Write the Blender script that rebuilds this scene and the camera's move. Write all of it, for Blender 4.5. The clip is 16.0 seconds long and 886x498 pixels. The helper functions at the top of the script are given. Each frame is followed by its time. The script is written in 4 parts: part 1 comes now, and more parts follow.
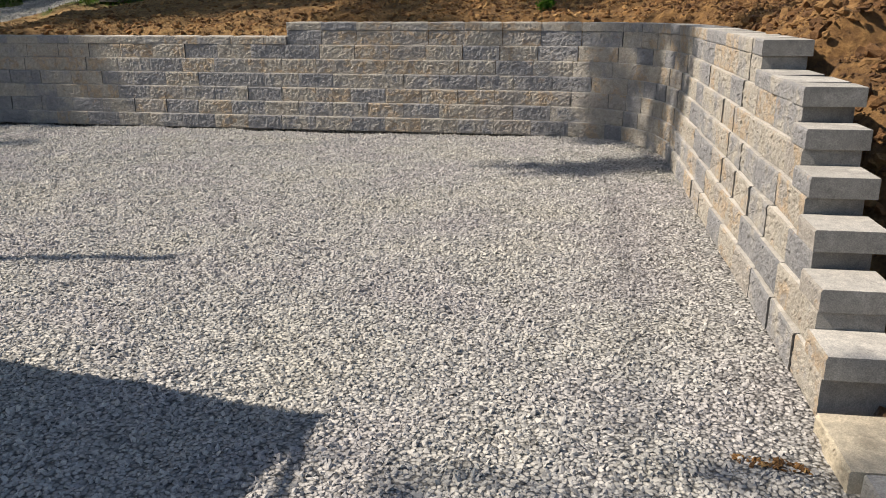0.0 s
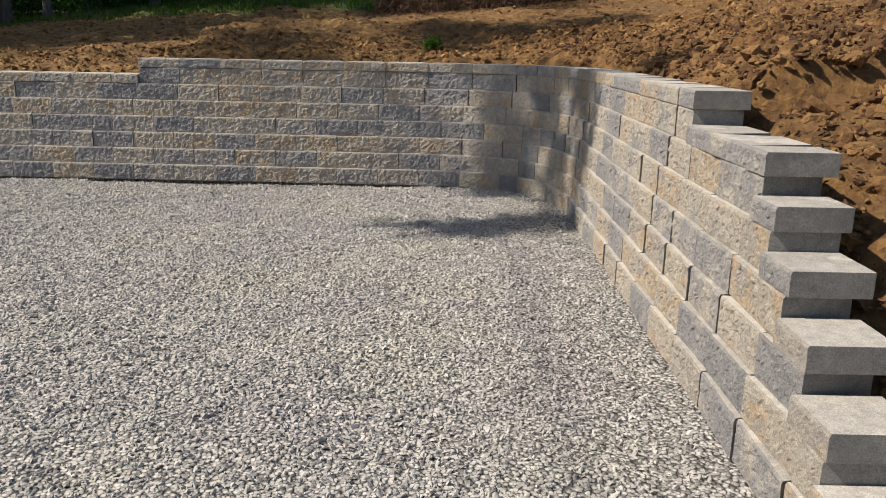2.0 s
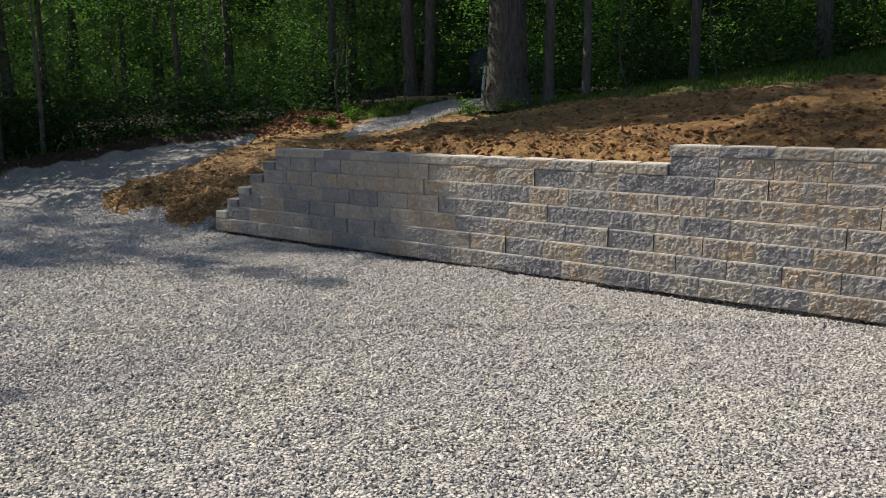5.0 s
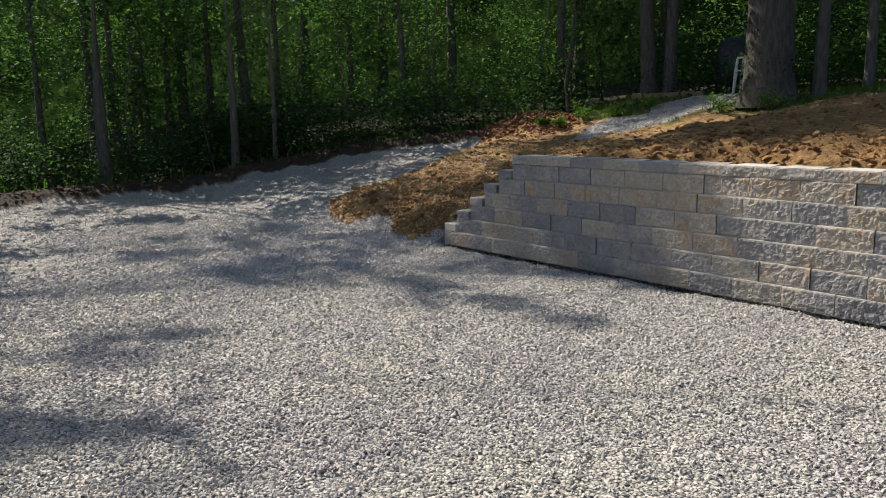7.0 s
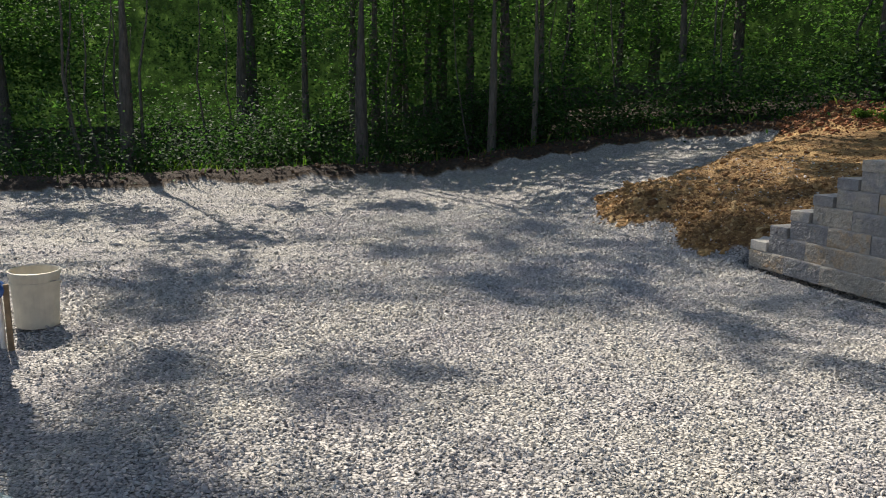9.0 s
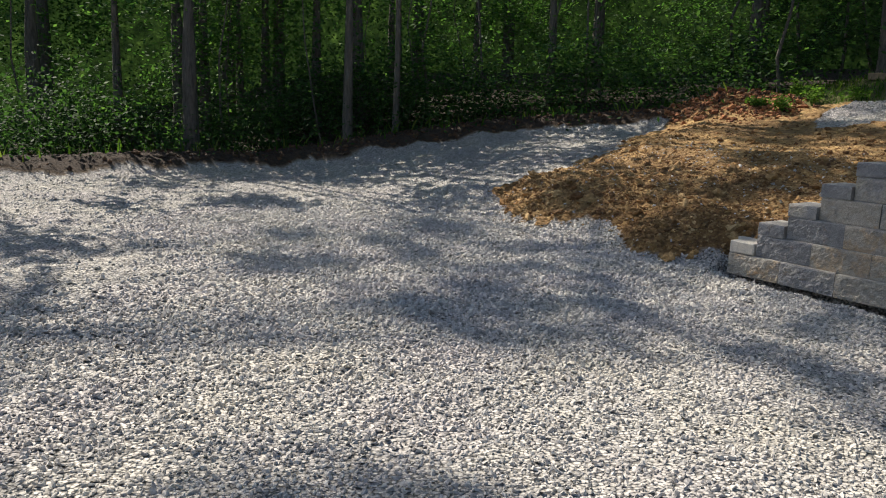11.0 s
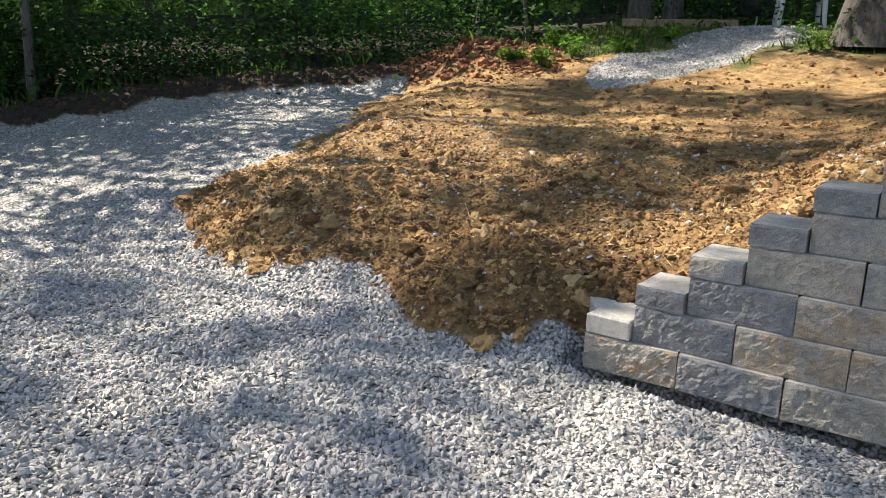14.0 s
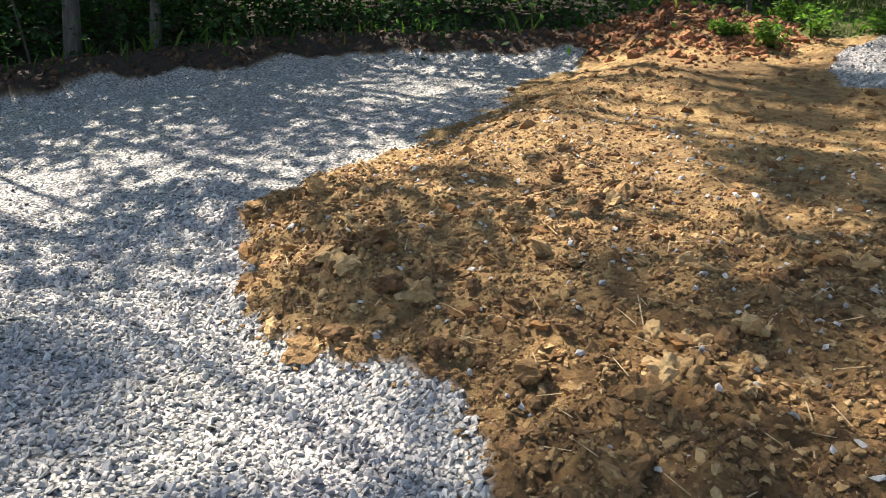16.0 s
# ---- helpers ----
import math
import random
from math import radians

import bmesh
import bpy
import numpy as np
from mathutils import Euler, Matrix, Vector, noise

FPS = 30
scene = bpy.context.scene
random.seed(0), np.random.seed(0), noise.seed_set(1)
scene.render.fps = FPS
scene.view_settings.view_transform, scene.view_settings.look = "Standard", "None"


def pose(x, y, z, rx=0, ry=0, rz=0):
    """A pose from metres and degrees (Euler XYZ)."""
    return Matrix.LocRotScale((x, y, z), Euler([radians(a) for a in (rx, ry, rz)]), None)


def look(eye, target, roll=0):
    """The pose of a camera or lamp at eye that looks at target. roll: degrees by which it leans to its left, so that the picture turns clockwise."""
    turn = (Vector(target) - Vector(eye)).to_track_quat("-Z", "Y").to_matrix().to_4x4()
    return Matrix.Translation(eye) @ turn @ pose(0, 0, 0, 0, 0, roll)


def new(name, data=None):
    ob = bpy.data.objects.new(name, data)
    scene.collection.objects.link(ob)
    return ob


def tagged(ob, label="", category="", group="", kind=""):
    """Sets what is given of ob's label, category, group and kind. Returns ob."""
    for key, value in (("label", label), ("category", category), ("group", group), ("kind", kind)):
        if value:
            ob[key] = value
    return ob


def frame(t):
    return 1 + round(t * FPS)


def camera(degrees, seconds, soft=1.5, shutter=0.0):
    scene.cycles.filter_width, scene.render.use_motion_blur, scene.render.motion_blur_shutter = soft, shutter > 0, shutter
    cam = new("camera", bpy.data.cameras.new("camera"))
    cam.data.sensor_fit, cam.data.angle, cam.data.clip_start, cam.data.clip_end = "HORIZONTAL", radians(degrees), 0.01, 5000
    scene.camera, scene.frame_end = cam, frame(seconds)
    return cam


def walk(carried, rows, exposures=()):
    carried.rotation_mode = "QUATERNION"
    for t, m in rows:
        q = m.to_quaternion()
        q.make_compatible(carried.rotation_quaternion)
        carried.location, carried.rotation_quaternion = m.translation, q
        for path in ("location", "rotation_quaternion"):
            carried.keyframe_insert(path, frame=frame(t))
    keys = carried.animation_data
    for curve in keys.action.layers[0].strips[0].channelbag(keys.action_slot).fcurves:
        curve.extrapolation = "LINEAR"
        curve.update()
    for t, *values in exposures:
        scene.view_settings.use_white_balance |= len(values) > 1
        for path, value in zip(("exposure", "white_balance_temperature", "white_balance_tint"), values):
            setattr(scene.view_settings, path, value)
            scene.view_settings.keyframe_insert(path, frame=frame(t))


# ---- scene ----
cam = camera(57.6, 16.0, soft=1.0)
PATH = [
    (0, (9.148, -8.789, 1.371), (8.808, -6.906, 0.788), -0.2),
    (0.5, (9.112, -8.691, 1.35), (8.763, -6.814, 0.753), -0.5),
    (1, (9.034, -8.476, 1.342), (8.728, -6.593, 0.741), -0.7),
    (1.5, (9.047, -8.181, 1.345), (8.968, -6.271, 0.755), 0.6),
    (2, (9.03, -7.862, 1.371), (8.97, -5.926, 0.875), 1.0),
    (2.5, (8.974, -7.505, 1.4), (8.92, -5.551, 0.979), 0.5),
    (3, (8.989, -7.15, 1.403), (8.92, -5.196, 0.981), 0.4),
    (3.5, (8.873, -6.872, 1.413), (8.613, -4.925, 1.037), -0.4),
    (3.8, (8.72, -6.701, 1.409), (8.276, -4.787, 1.04), -1.2),
    (4, (8.687, -6.571, 1.439), (8.084, -4.703, 1.057), -1.3),
    (4.5, (8.519, -6.294, 1.455), (7.56, -4.58, 1.078), -0.2),
    (4.7, (8.432, -6.22, 1.461), (7.364, -4.568, 1.1), -0.1),
    (6.8, (7.3, -5.6, 1.502), (5.737, -4.398, 1.162), -1.9),
    (7, (7.169, -5.53, 1.495), (5.605, -4.331, 1.156), -1.3),
    (7.5, (6.885, -5.385, 1.5), (5.201, -4.363, 1.158), -1.2),
    (8, (6.51, -5.281, 1.479), (4.806, -4.295, 1.125), -0.3),
    (8.5, (6.143, -5.164, 1.497), (4.357, -4.342, 1.13), 0.5),
    (8.7, (5.978, -5.122, 1.505), (4.136, -4.436, 1.133), 0.2),
    (10.8, (3.835, -4.963, 1.158), (2.139, -3.967, 0.791), 1.5),
    (11, (3.625, -4.918, 1.191), (1.991, -3.826, 0.82), 1.8),
    (11.5, (3.195, -4.766, 1.215), (1.693, -3.501, 0.835), 1.5),
    (12, (2.741, -4.468, 1.213), (1.391, -3.048, 0.814), 1.3),
    (12.5, (2.342, -4.175, 1.24), (1.026, -2.728, 0.821), 1.3),
    (13, (2.016, -3.791, 1.252), (0.841, -2.233, 0.813), 1.2),
    (13.5, (1.718, -3.394, 1.293), (0.563, -1.827, 0.832), 1.6),
    (14, (1.404, -3.011, 1.32), (0.271, -1.436, 0.834), 1.5),
    (14.5, (1.147, -2.592, 1.34), (0.023, -1.02, 0.828), 1.5),
    (15, (0.876, -2.22, 1.364), (-0.3, -0.695, 0.826), 2.9),
    (15.5, (0.606, -1.829, 1.377), (-0.666, -0.398, 0.801), 2.9),
    (16, (0.298, -1.477, 1.397), (-1.112, -0.198, 0.784), 4.5),
]
walk(cam, [(t, look(eye, target, roll)) for t, eye, target, roll in PATH],
     exposures=[(0.0, 0.38), (1.5, 0.26), (3.0, 0.22), (4.5, 0.36), (7.0, 0.55), (8.5, 0.7), (11.0, 0.76), (11.5, 0.74), (12.0, 0.88), (12.5, 1.05), (13.0, 1.26), (14.0, 1.5), (16.0, 1.62)])

# ---- world, sun ----
SUN_FROM = Vector((-0.981, -0.19, 0.0)).normalized()
SUN_UP = radians(46)
to_sun = Vector((SUN_FROM.x * math.cos(SUN_UP), SUN_FROM.y * math.cos(SUN_UP), math.sin(SUN_UP)))
world = bpy.data.worlds.new("sky")
scene.world = world
world.use_nodes = True
wn = world.node_tree.nodes
sky = wn.new("ShaderNodeTexSky")
sky.sky_type = "NISHITA"
sky.sun_disc = False
sky.sun_elevation = SUN_UP
sky.sun_rotation = math.atan2(SUN_FROM.x, SUN_FROM.y)
wn["Background"].inputs["Strength"].default_value = 0.085
world.node_tree.links.new(sky.outputs["Color"], wn["Background"].inputs["Color"])
sun_data = bpy.data.lights.new("sun", "SUN")
sun_data.energy, sun_data.angle, sun_data.color = 5.0, radians(0.45), (1.0, 0.92, 0.80)
sun = new("sun", sun_data)
sun.matrix_world = look(to_sun * 40, (0, 0, 0))

# ---- sizes of the blockwork ----
W, H, CAP, SET = 0.4064, 0.156, 0.085, 0.024
ARC_X, ARC_R, ARC_Y, BEND = 8.35, 1.52, -1.80, 2.9  # the bend: a quarter of a squarish oval
LEAN_RIGHT = 0.024
RIGHT_END = {1: -6.14, 2: -5.91, 3: -5.68, 4: -5.45, 5: -5.22, 6: -5.03, 7: -4.05}


# ---- noise ----
def lattice(seed):
    return np.random.default_rng(seed).random((256, 256))


def vnoise(x, y, size, seed=0):
    """Smooth value noise between -1 and 1 with cells of the given size."""
    tab = lattice(seed)
    u, v = np.asarray(x) / size + 57.3, np.asarray(y) / size + 91.7
    i, j = np.floor(u).astype(int), np.floor(v).astype(int)
    a, b = u - i, v - j
    a, b = a * a * (3 - 2 * a), b * b * (3 - 2 * b)
    g = lambda p, q: tab[p % 256, q % 256]
    low = g(i, j) * (1 - a) + g(i + 1, j) * a
    high = g(i, j + 1) * (1 - a) + g(i + 1, j + 1) * a
    return 2 * (low * (1 - b) + high * b) - 1


def ramp(v, a, b):
    t = np.clip((np.asarray(v, float) - a) / (b - a), 0, 1)
    return t * t * (3 - 2 * t)


# ---- the lie of the land ----
def behind_wall(x, y):
    """Distance behind the foot of the blockwork; negative in front of it."""
    x, y = np.asarray(x, float), np.asarray(y, float)
    q = (np.abs((x - ARC_X) / ARC_R) ** BEND + np.abs((y - ARC_Y) / -ARC_Y) ** BEND) ** (1 / BEND)
    bend = (q - 1) * np.hypot(x - ARC_X, y - ARC_Y) / np.maximum(q, 0.01)
    side = x - (ARC_X + ARC_R + LEAN_RIGHT * (ARC_Y - y))
    return np.where(x < ARC_X, y, np.where(y > ARC_Y, bend, side))


def soil_edge(y):
    """The soil's border towards the gravel yard, as x over y."""
    return np.interp(y, [-0.3, 0.0, 0.5, 2.0, 4.0, 5.3, 7.0], [-0.9, -2.6, -3.45, -3.65, -4.4, -5.2, -6.2])


def wood_edge(x, y):
    """Distance past the border of the clearing into the woods."""
    lx = np.interp(y, [-30, -12, -6, -1, 1.2, 3.2, 4.3, 5.0], [-9.2, -8.6, -8.1, -8.7, -8.0, -6.9, -5.0, -4.2])
    ly = np.interp(x, [-6, -4.5, -3.5, -2.5, 0, 2, 5, 9, 14, 30], [4.3, 4.9, 6.0, 6.8, 7.6, 8.2, 9.6, 13.5, 19.0, 34.0])
    a, b = lx - x, y - ly
    return np.where((a > 0) & (b > 0), np.hypot(a, b), np.maximum(a, b))


def land(x, y, fine=True):
    x, y = np.asarray(x, float), np.asarray(y, float)
    d = behind_wall(x, y)
    pad = -0.045 * ramp(-y, 4.5, 7.0) * ramp(x, 2, 6) + 0.02 * vnoise(x, y, 1.7, 3)
    yy = np.clip(y + 0.15, 0, None)
    gravel = 0.19 * np.clip(yy, 0, 5.5) + 0.05 * np.clip(yy - 5.5, 0, 60)
    soil = 0.40 * np.clip(yy, 0, 1.15) + 0.145 * np.clip(yy - 1.15, 0, 6) + 0.04 * np.clip(yy - 7.1, 0, 60) + 0.15 * np.clip(yy - 5.2, 0, 2) * ramp(x, -4.5, -3.0)
    soil = soil + 0.22 * np.exp(-((x + 3.9) ** 2 + (y - 5.2) ** 2) / 0.45)
    k = ramp(x - soil_edge(y), -0.1, 0.9)
    low = pad * ramp(-y, -0.5, 0.2) + (gravel * (1 - k) + soil * k) * np.where(d < 0.2, ramp(-x, -0.03, 0.25), 1.0)
    c = 0.07 + 0.0125 * np.clip(x + 0.6, 0, 11) + 0.25 * ramp(-y, 3.6, 5.5) * (x > ARC_X) * ramp(4 - d, 0, 3)
    run = np.clip(d - 0.3, 0, None)
    top = np.where(x < 5.9, 1.0, 1.15)
    top = np.where((x > ARC_X) & (y < -3.9), np.interp(y, [-7.2, -6.4, -5.9, -5.5, -5.1, -4.6, -4.2, -3.5], [0.0, 0.03, 0.12, 0.3, 0.52, 0.72, 0.88, 1.1]), top)
    high = top - 0.13 * ramp(-d, -0.62, -0.36) + c * np.clip(run, 0, 14) + 0.05 * np.clip(run - 14, 0, 80)
    w = ramp(x, 0.05, 1.7)
    up = low * (1 - w) + high * w
    blend_front = ramp(y, -7.3, -6.2)
    z = np.where((x > 0.02) & (d > 0.2), np.where(y < -6.2, low * (1 - blend_front) + up * blend_front, up), low)
    e = wood_edge(x, y)
    z = z + 0.22 * np.exp(-((e - 0.1) / 0.5) ** 2) * ramp(-x, 3.0, 5.0) + 0.05 * np.clip(e, 0, 30) * ramp(-x, 2, 6)
    z = z - np.where((x > -0.1) & (d < 0.1), 0.028 * np.exp(np.clip(d, -3, 0) / 0.35) * ramp(-x, -8.2, -6.0) + 0.07 * ((d > -0.035) & (x < ARC_X + 0.3)), 0.0)
    if fine:
        s = sum(soil_weight(x + ox, y + oy) for ox, oy in ((0, 0), (0.06, 0), (-0.06, 0), (0, 0.06), (0, -0.06), (0.04, 0.04), (-0.04, -0.04))) / 7
        s = np.where((x > 0.0) | (wood_edge(x, y) > -1.0), soil_weight(x, y), s)
        calm = 1 - 0.65 * ramp(wood_edge(x, y), -0.7, 0.0)
        calm = calm * (1 - 0.45 * ramp(y, 0.9, 1.8) * (x < 1.0))
        cloddy = 0.3 + 0.7 * ramp(vnoise(x, y, 0.75, 13) + 0.9 * ramp(1.3 - y, 0.0, 1.0) * (x < 1.2) + 0.7 * (x > 1.2) * ramp(3.2 - d, 0.0, 1.5), 0.0, 0.7)
        z = z + s * calm * cloddy * (0.015 + 0.055 * vnoise(x, y, 0.55, 5) + 0.06 * np.abs(vnoise(x, y, 0.23, 6)) + 0.045 * np.abs(vnoise(x, y, 0.1, 7)) + 0.028 * np.abs(vnoise(x, y, 0.045, 10)))
        z = z + (1 - s) * (0.011 * vnoise(x, y, 0.13, 8) + 0.010 * vnoise(x, y, 0.4, 9))
    return z


def soil_weight(x, y):
    """1 on bare soil, 0 on gravel."""
    x, y = np.asarray(x, float), np.asarray(y, float)
    d = behind_wall(x, y)
    j = 0.12 * vnoise(x, y, 0.5, 11) + 0.06 * vnoise(x, y, 0.15, 12)
    front = np.interp(x, [-3.5, -2.8, -2.1, -1.75, -1.25, -1.0, -0.75, -0.4], [0.1, 0.05, -0.03, 0.12, 0.18, -0.03, -0.22, -0.2])
    left = ((x - soil_edge(y) + 2 * j) > 0) & (y > front + 0.8 * j) & (x < 0.1)
    toe = (x > -0.4 + 0.9 * (y + 0.2) + j) & (x < 0.3) & (y < 0.35 + j)
    left = left & ~toe
    bank = (x > 0.02) & (d > 0.2) & (y > -6.9 + j)
    berm = (wood_edge(x, y) + 1.3 * j > -0.4) & (x < -3)
    return np.where(left | bank | berm, 1.0, 0.0)


def grass_line(x):
    """Where the bank's bare soil gives way to grass, as y over x."""
    return np.interp(x, [-3.6, -1.5, 0, 2, 4, 6, 7.7, 10.7, 11.2, 12.4, 20], [5.6, 5.6, 5.6, 5.7, 5.5, 4.6, 4.0, 4.4, 5.9, 6.2, 6.2])


def grass_weight(x, y):
    x, y = np.asarray(x, float), np.asarray(y, float)
    e = y - grass_line(x) + 0.5 * vnoise(x, y, 0.9, 21) + 0.3 * vnoise(x, y, 0.25, 22)
    lawn = ramp(e, -0.1, 0.5) * (x > -3.8) * (0.75 + 0.25 * ramp(x, 4, 8))
    far = ramp(np.hypot(x, y), 24, 40)
    return np.clip(np.maximum(lawn, far), 0, 1)


def path_weight(x, y):
    """The thin gravel track that runs from the soil towards the large tree."""
    x, y = np.asarray(x, float), np.asarray(y, float)
    mid = np.interp(y, [4.3, 5.0, 6.0, 7.0, 8.2], [-2.15, -2.1, -1.65, -1.25, -0.95])
    half = np.interp(y, [4.35, 4.8, 5.4, 7.0, 8.2], [0.1, 0.4, 0.55, 0.6, 0.6])
    return ((np.abs(x - mid + 0.2 * vnoise(x, y, 0.4, 31)) < half) & (y > 4.35) & (y < 8.2)).astype(float)


# ---- meshes ----
def fast_mesh(name, verts, faces):
    """A mesh of faces that all have the same number of corners."""
    verts, faces = np.asarray(verts, np.float32), np.asarray(faces, np.int32)
    me = bpy.data.meshes.new(name)
    me.vertices.add(len(verts))
    me.vertices.foreach_set("co", verts.ravel())
    me.loops.add(faces.size)
    me.loops.foreach_set("vertex_index", faces.ravel())
    me.polygons.add(len(faces))
    me.polygons.foreach_set("loop_start", np.arange(0, faces.size, faces.shape[1], dtype=np.int32))
    me.update(calc_edges=True)
    return me


def put(name, me, material, parent=None, label="", smooth=False):
    if material and not me.materials:
        me.materials.append(material)
    if smooth:
        me.shade_smooth()
    else:
        me.shade_flat()
    ob = new(name, me)
    if parent:
        ob.parent = parent
    if label:
        ob["label"] = label
    return ob


def part(name, bm, material, parent, label="", smooth=False):
    me = bpy.data.meshes.new(name)
    bm.to_mesh(me)
    bm.free()
    return put(name, me, material, parent, label, smooth)


# ---- materials ----
def material(name, rough=0.8):
    m = bpy.data.materials.new(name)
    m.use_nodes = True
    b = m.node_tree.nodes["Principled BSDF"]
    b.inputs["Roughness"].default_value = rough
    return m, m.node_tree.nodes, m.node_tree.links, b


def node(nodes, kind, **values):
    n = nodes.new(kind)
    for key, value in values.items():
        n.inputs[key.replace("_", " ")].default_value = value
    return n


def stops(nodes, *rows):
    r = nodes.new("ShaderNodeValToRGB")
    el = r.color_ramp.elements
    while len(el) < len(rows):
        el.new(0.5)
    for e, (p, c) in zip(el, rows):
        e.position, e.color = p, (*c, 1)
    return r


def mixed(nodes, links, a, b, fac, how="MIX"):
    m = nodes.new("ShaderNodeMix")
    m.data_type, m.blend_type = "RGBA", how
    for socket, v in ((m.inputs[6], a), (m.inputs[7], b), (m.inputs[0], fac)):
        if isinstance(v, bpy.types.NodeSocket):
            links.new(v, socket)
        elif isinstance(v, tuple):
            socket.default_value = (*v, 1)
        else:
            socket.default_value = v
    return m.outputs[2]


def noise_of(nodes, links, scale, detail=4.0, where=None, rough=0.6):
    n = node(nodes, "ShaderNodeTexNoise", Scale=scale, Detail=detail, Roughness=rough)
    if where is not None:
        links.new(where, n.inputs["Vector"])
    return n


def bumped(nodes, links, bsdf, height, strength=0.5, distance=0.01):
    b = node(nodes, "ShaderNodeBump", Strength=strength, Distance=distance)
    links.new(height, b.inputs["Height"])
    links.new(b.outputs["Normal"], bsdf.inputs["Normal"])


def object_space(nodes):
    return nodes.new("ShaderNodeTexCoord").outputs["Object"]


def world_space(nodes):
    return nodes.new("ShaderNodeNewGeometry").outputs["Position"]


def block_material(name, rough_face=True, cast_tone=None):
    m, n, l, b = material(name, 0.92)
    info = n.new("ShaderNodeObjectInfo")
    where = world_space(n)
    tone = stops(n, (0.0, (0.25, 0.245, 0.252)), (0.33, (0.305, 0.295, 0.295)), (0.48, (0.39, 0.36, 0.325)),
                 (0.64, (0.43, 0.388, 0.33)), (0.80, (0.41, 0.365, 0.31)), (0.91, (0.45, 0.345, 0.24)), (1.0, (0.37, 0.335, 0.30)))
    patch = noise_of(n, l, 4.5, 4, where, 0.65)
    add = n.new("ShaderNodeMath")
    add.operation = "MULTIPLY_ADD"
    l.new(patch.outputs["Fac"], add.inputs[0])
    add.inputs[1].default_value = 1.5
    l.new(info.outputs["Random"], add.inputs[2])
    pull = n.new("ShaderNodeMath")
    pull.operation = "SUBTRACT"
    l.new(add.outputs[0], pull.inputs[0])
    pull.inputs[1].default_value = 0.68
    pull.use_clamp = True
    l.new(pull.outputs[0], tone.inputs["Fac"])
    grit = noise_of(n, l, 210, 3, where, 0.75)
    speck = stops(n, (0.30, (0.5, 0.5, 0.51)), (0.52, (1, 1, 1)), (0.72, (1.5, 1.47, 1.42)))
    l.new(grit.outputs["Fac"], speck.inputs["Fac"])
    if cast_tone:
        tone.color_ramp.elements[0].color = tone.color_ramp.elements[-1].color = (*cast_tone, 1)
        for e in list(tone.color_ramp.elements)[1:-1]:
            k = 0.82 + 0.34 * (e.position > 0.4)
            e.color = (*(c * k for c in cast_tone), 1)
    col = mixed(n, l, tone.outputs["Color"], speck.outputs["Color"], 0.8, "MULTIPLY")
    if rough_face:
        rust = noise_of(n, l, 7.0, 5, where, 0.7)
        spot = stops(n, (0.62, (0, 0, 0)), (0.74, (1, 1, 1)))
        l.new(rust.outputs["Fac"], spot.inputs["Fac"])
        warm = mixed(n, l, col, (1.12, 0.86, 0.62), 1.0, "MULTIPLY")
        col = mixed(n, l, col, warm, spot.outputs["Color"])
    blot = noise_of(n, l, 26, 4, where, 0.7)
    shade = stops(n, (0.32, (0.80, 0.80, 0.80)), (0.66, (1.16, 1.15, 1.13)))
    l.new(blot.outputs["Fac"], shade.inputs["Fac"])
    col = mixed(n, l, col, shade.outputs["Color"], 1.0, "MULTIPLY")
    l.new(col, b.inputs["Base Color"])
    rough = noise_of(n, l, 120 if rough_face else 150, 6, where, 0.75)
    bumped(n, l, b, rough.outputs["Fac"], 0.9 if rough_face else 0.6, 0.010 if rough_face else 0.003)
    return m


MAT_BLOCK = block_material("split_face_concrete")
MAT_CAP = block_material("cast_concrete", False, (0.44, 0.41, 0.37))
# same concrete for the side faces, with their shade put into the colour
MAT_SHADED_SIDE = block_material("shaded_cast_sides", False, (0.23, 0.22, 0.205))
MAT_BUFF = block_material("buff_concrete", False, (0.42, 0.36, 0.27))


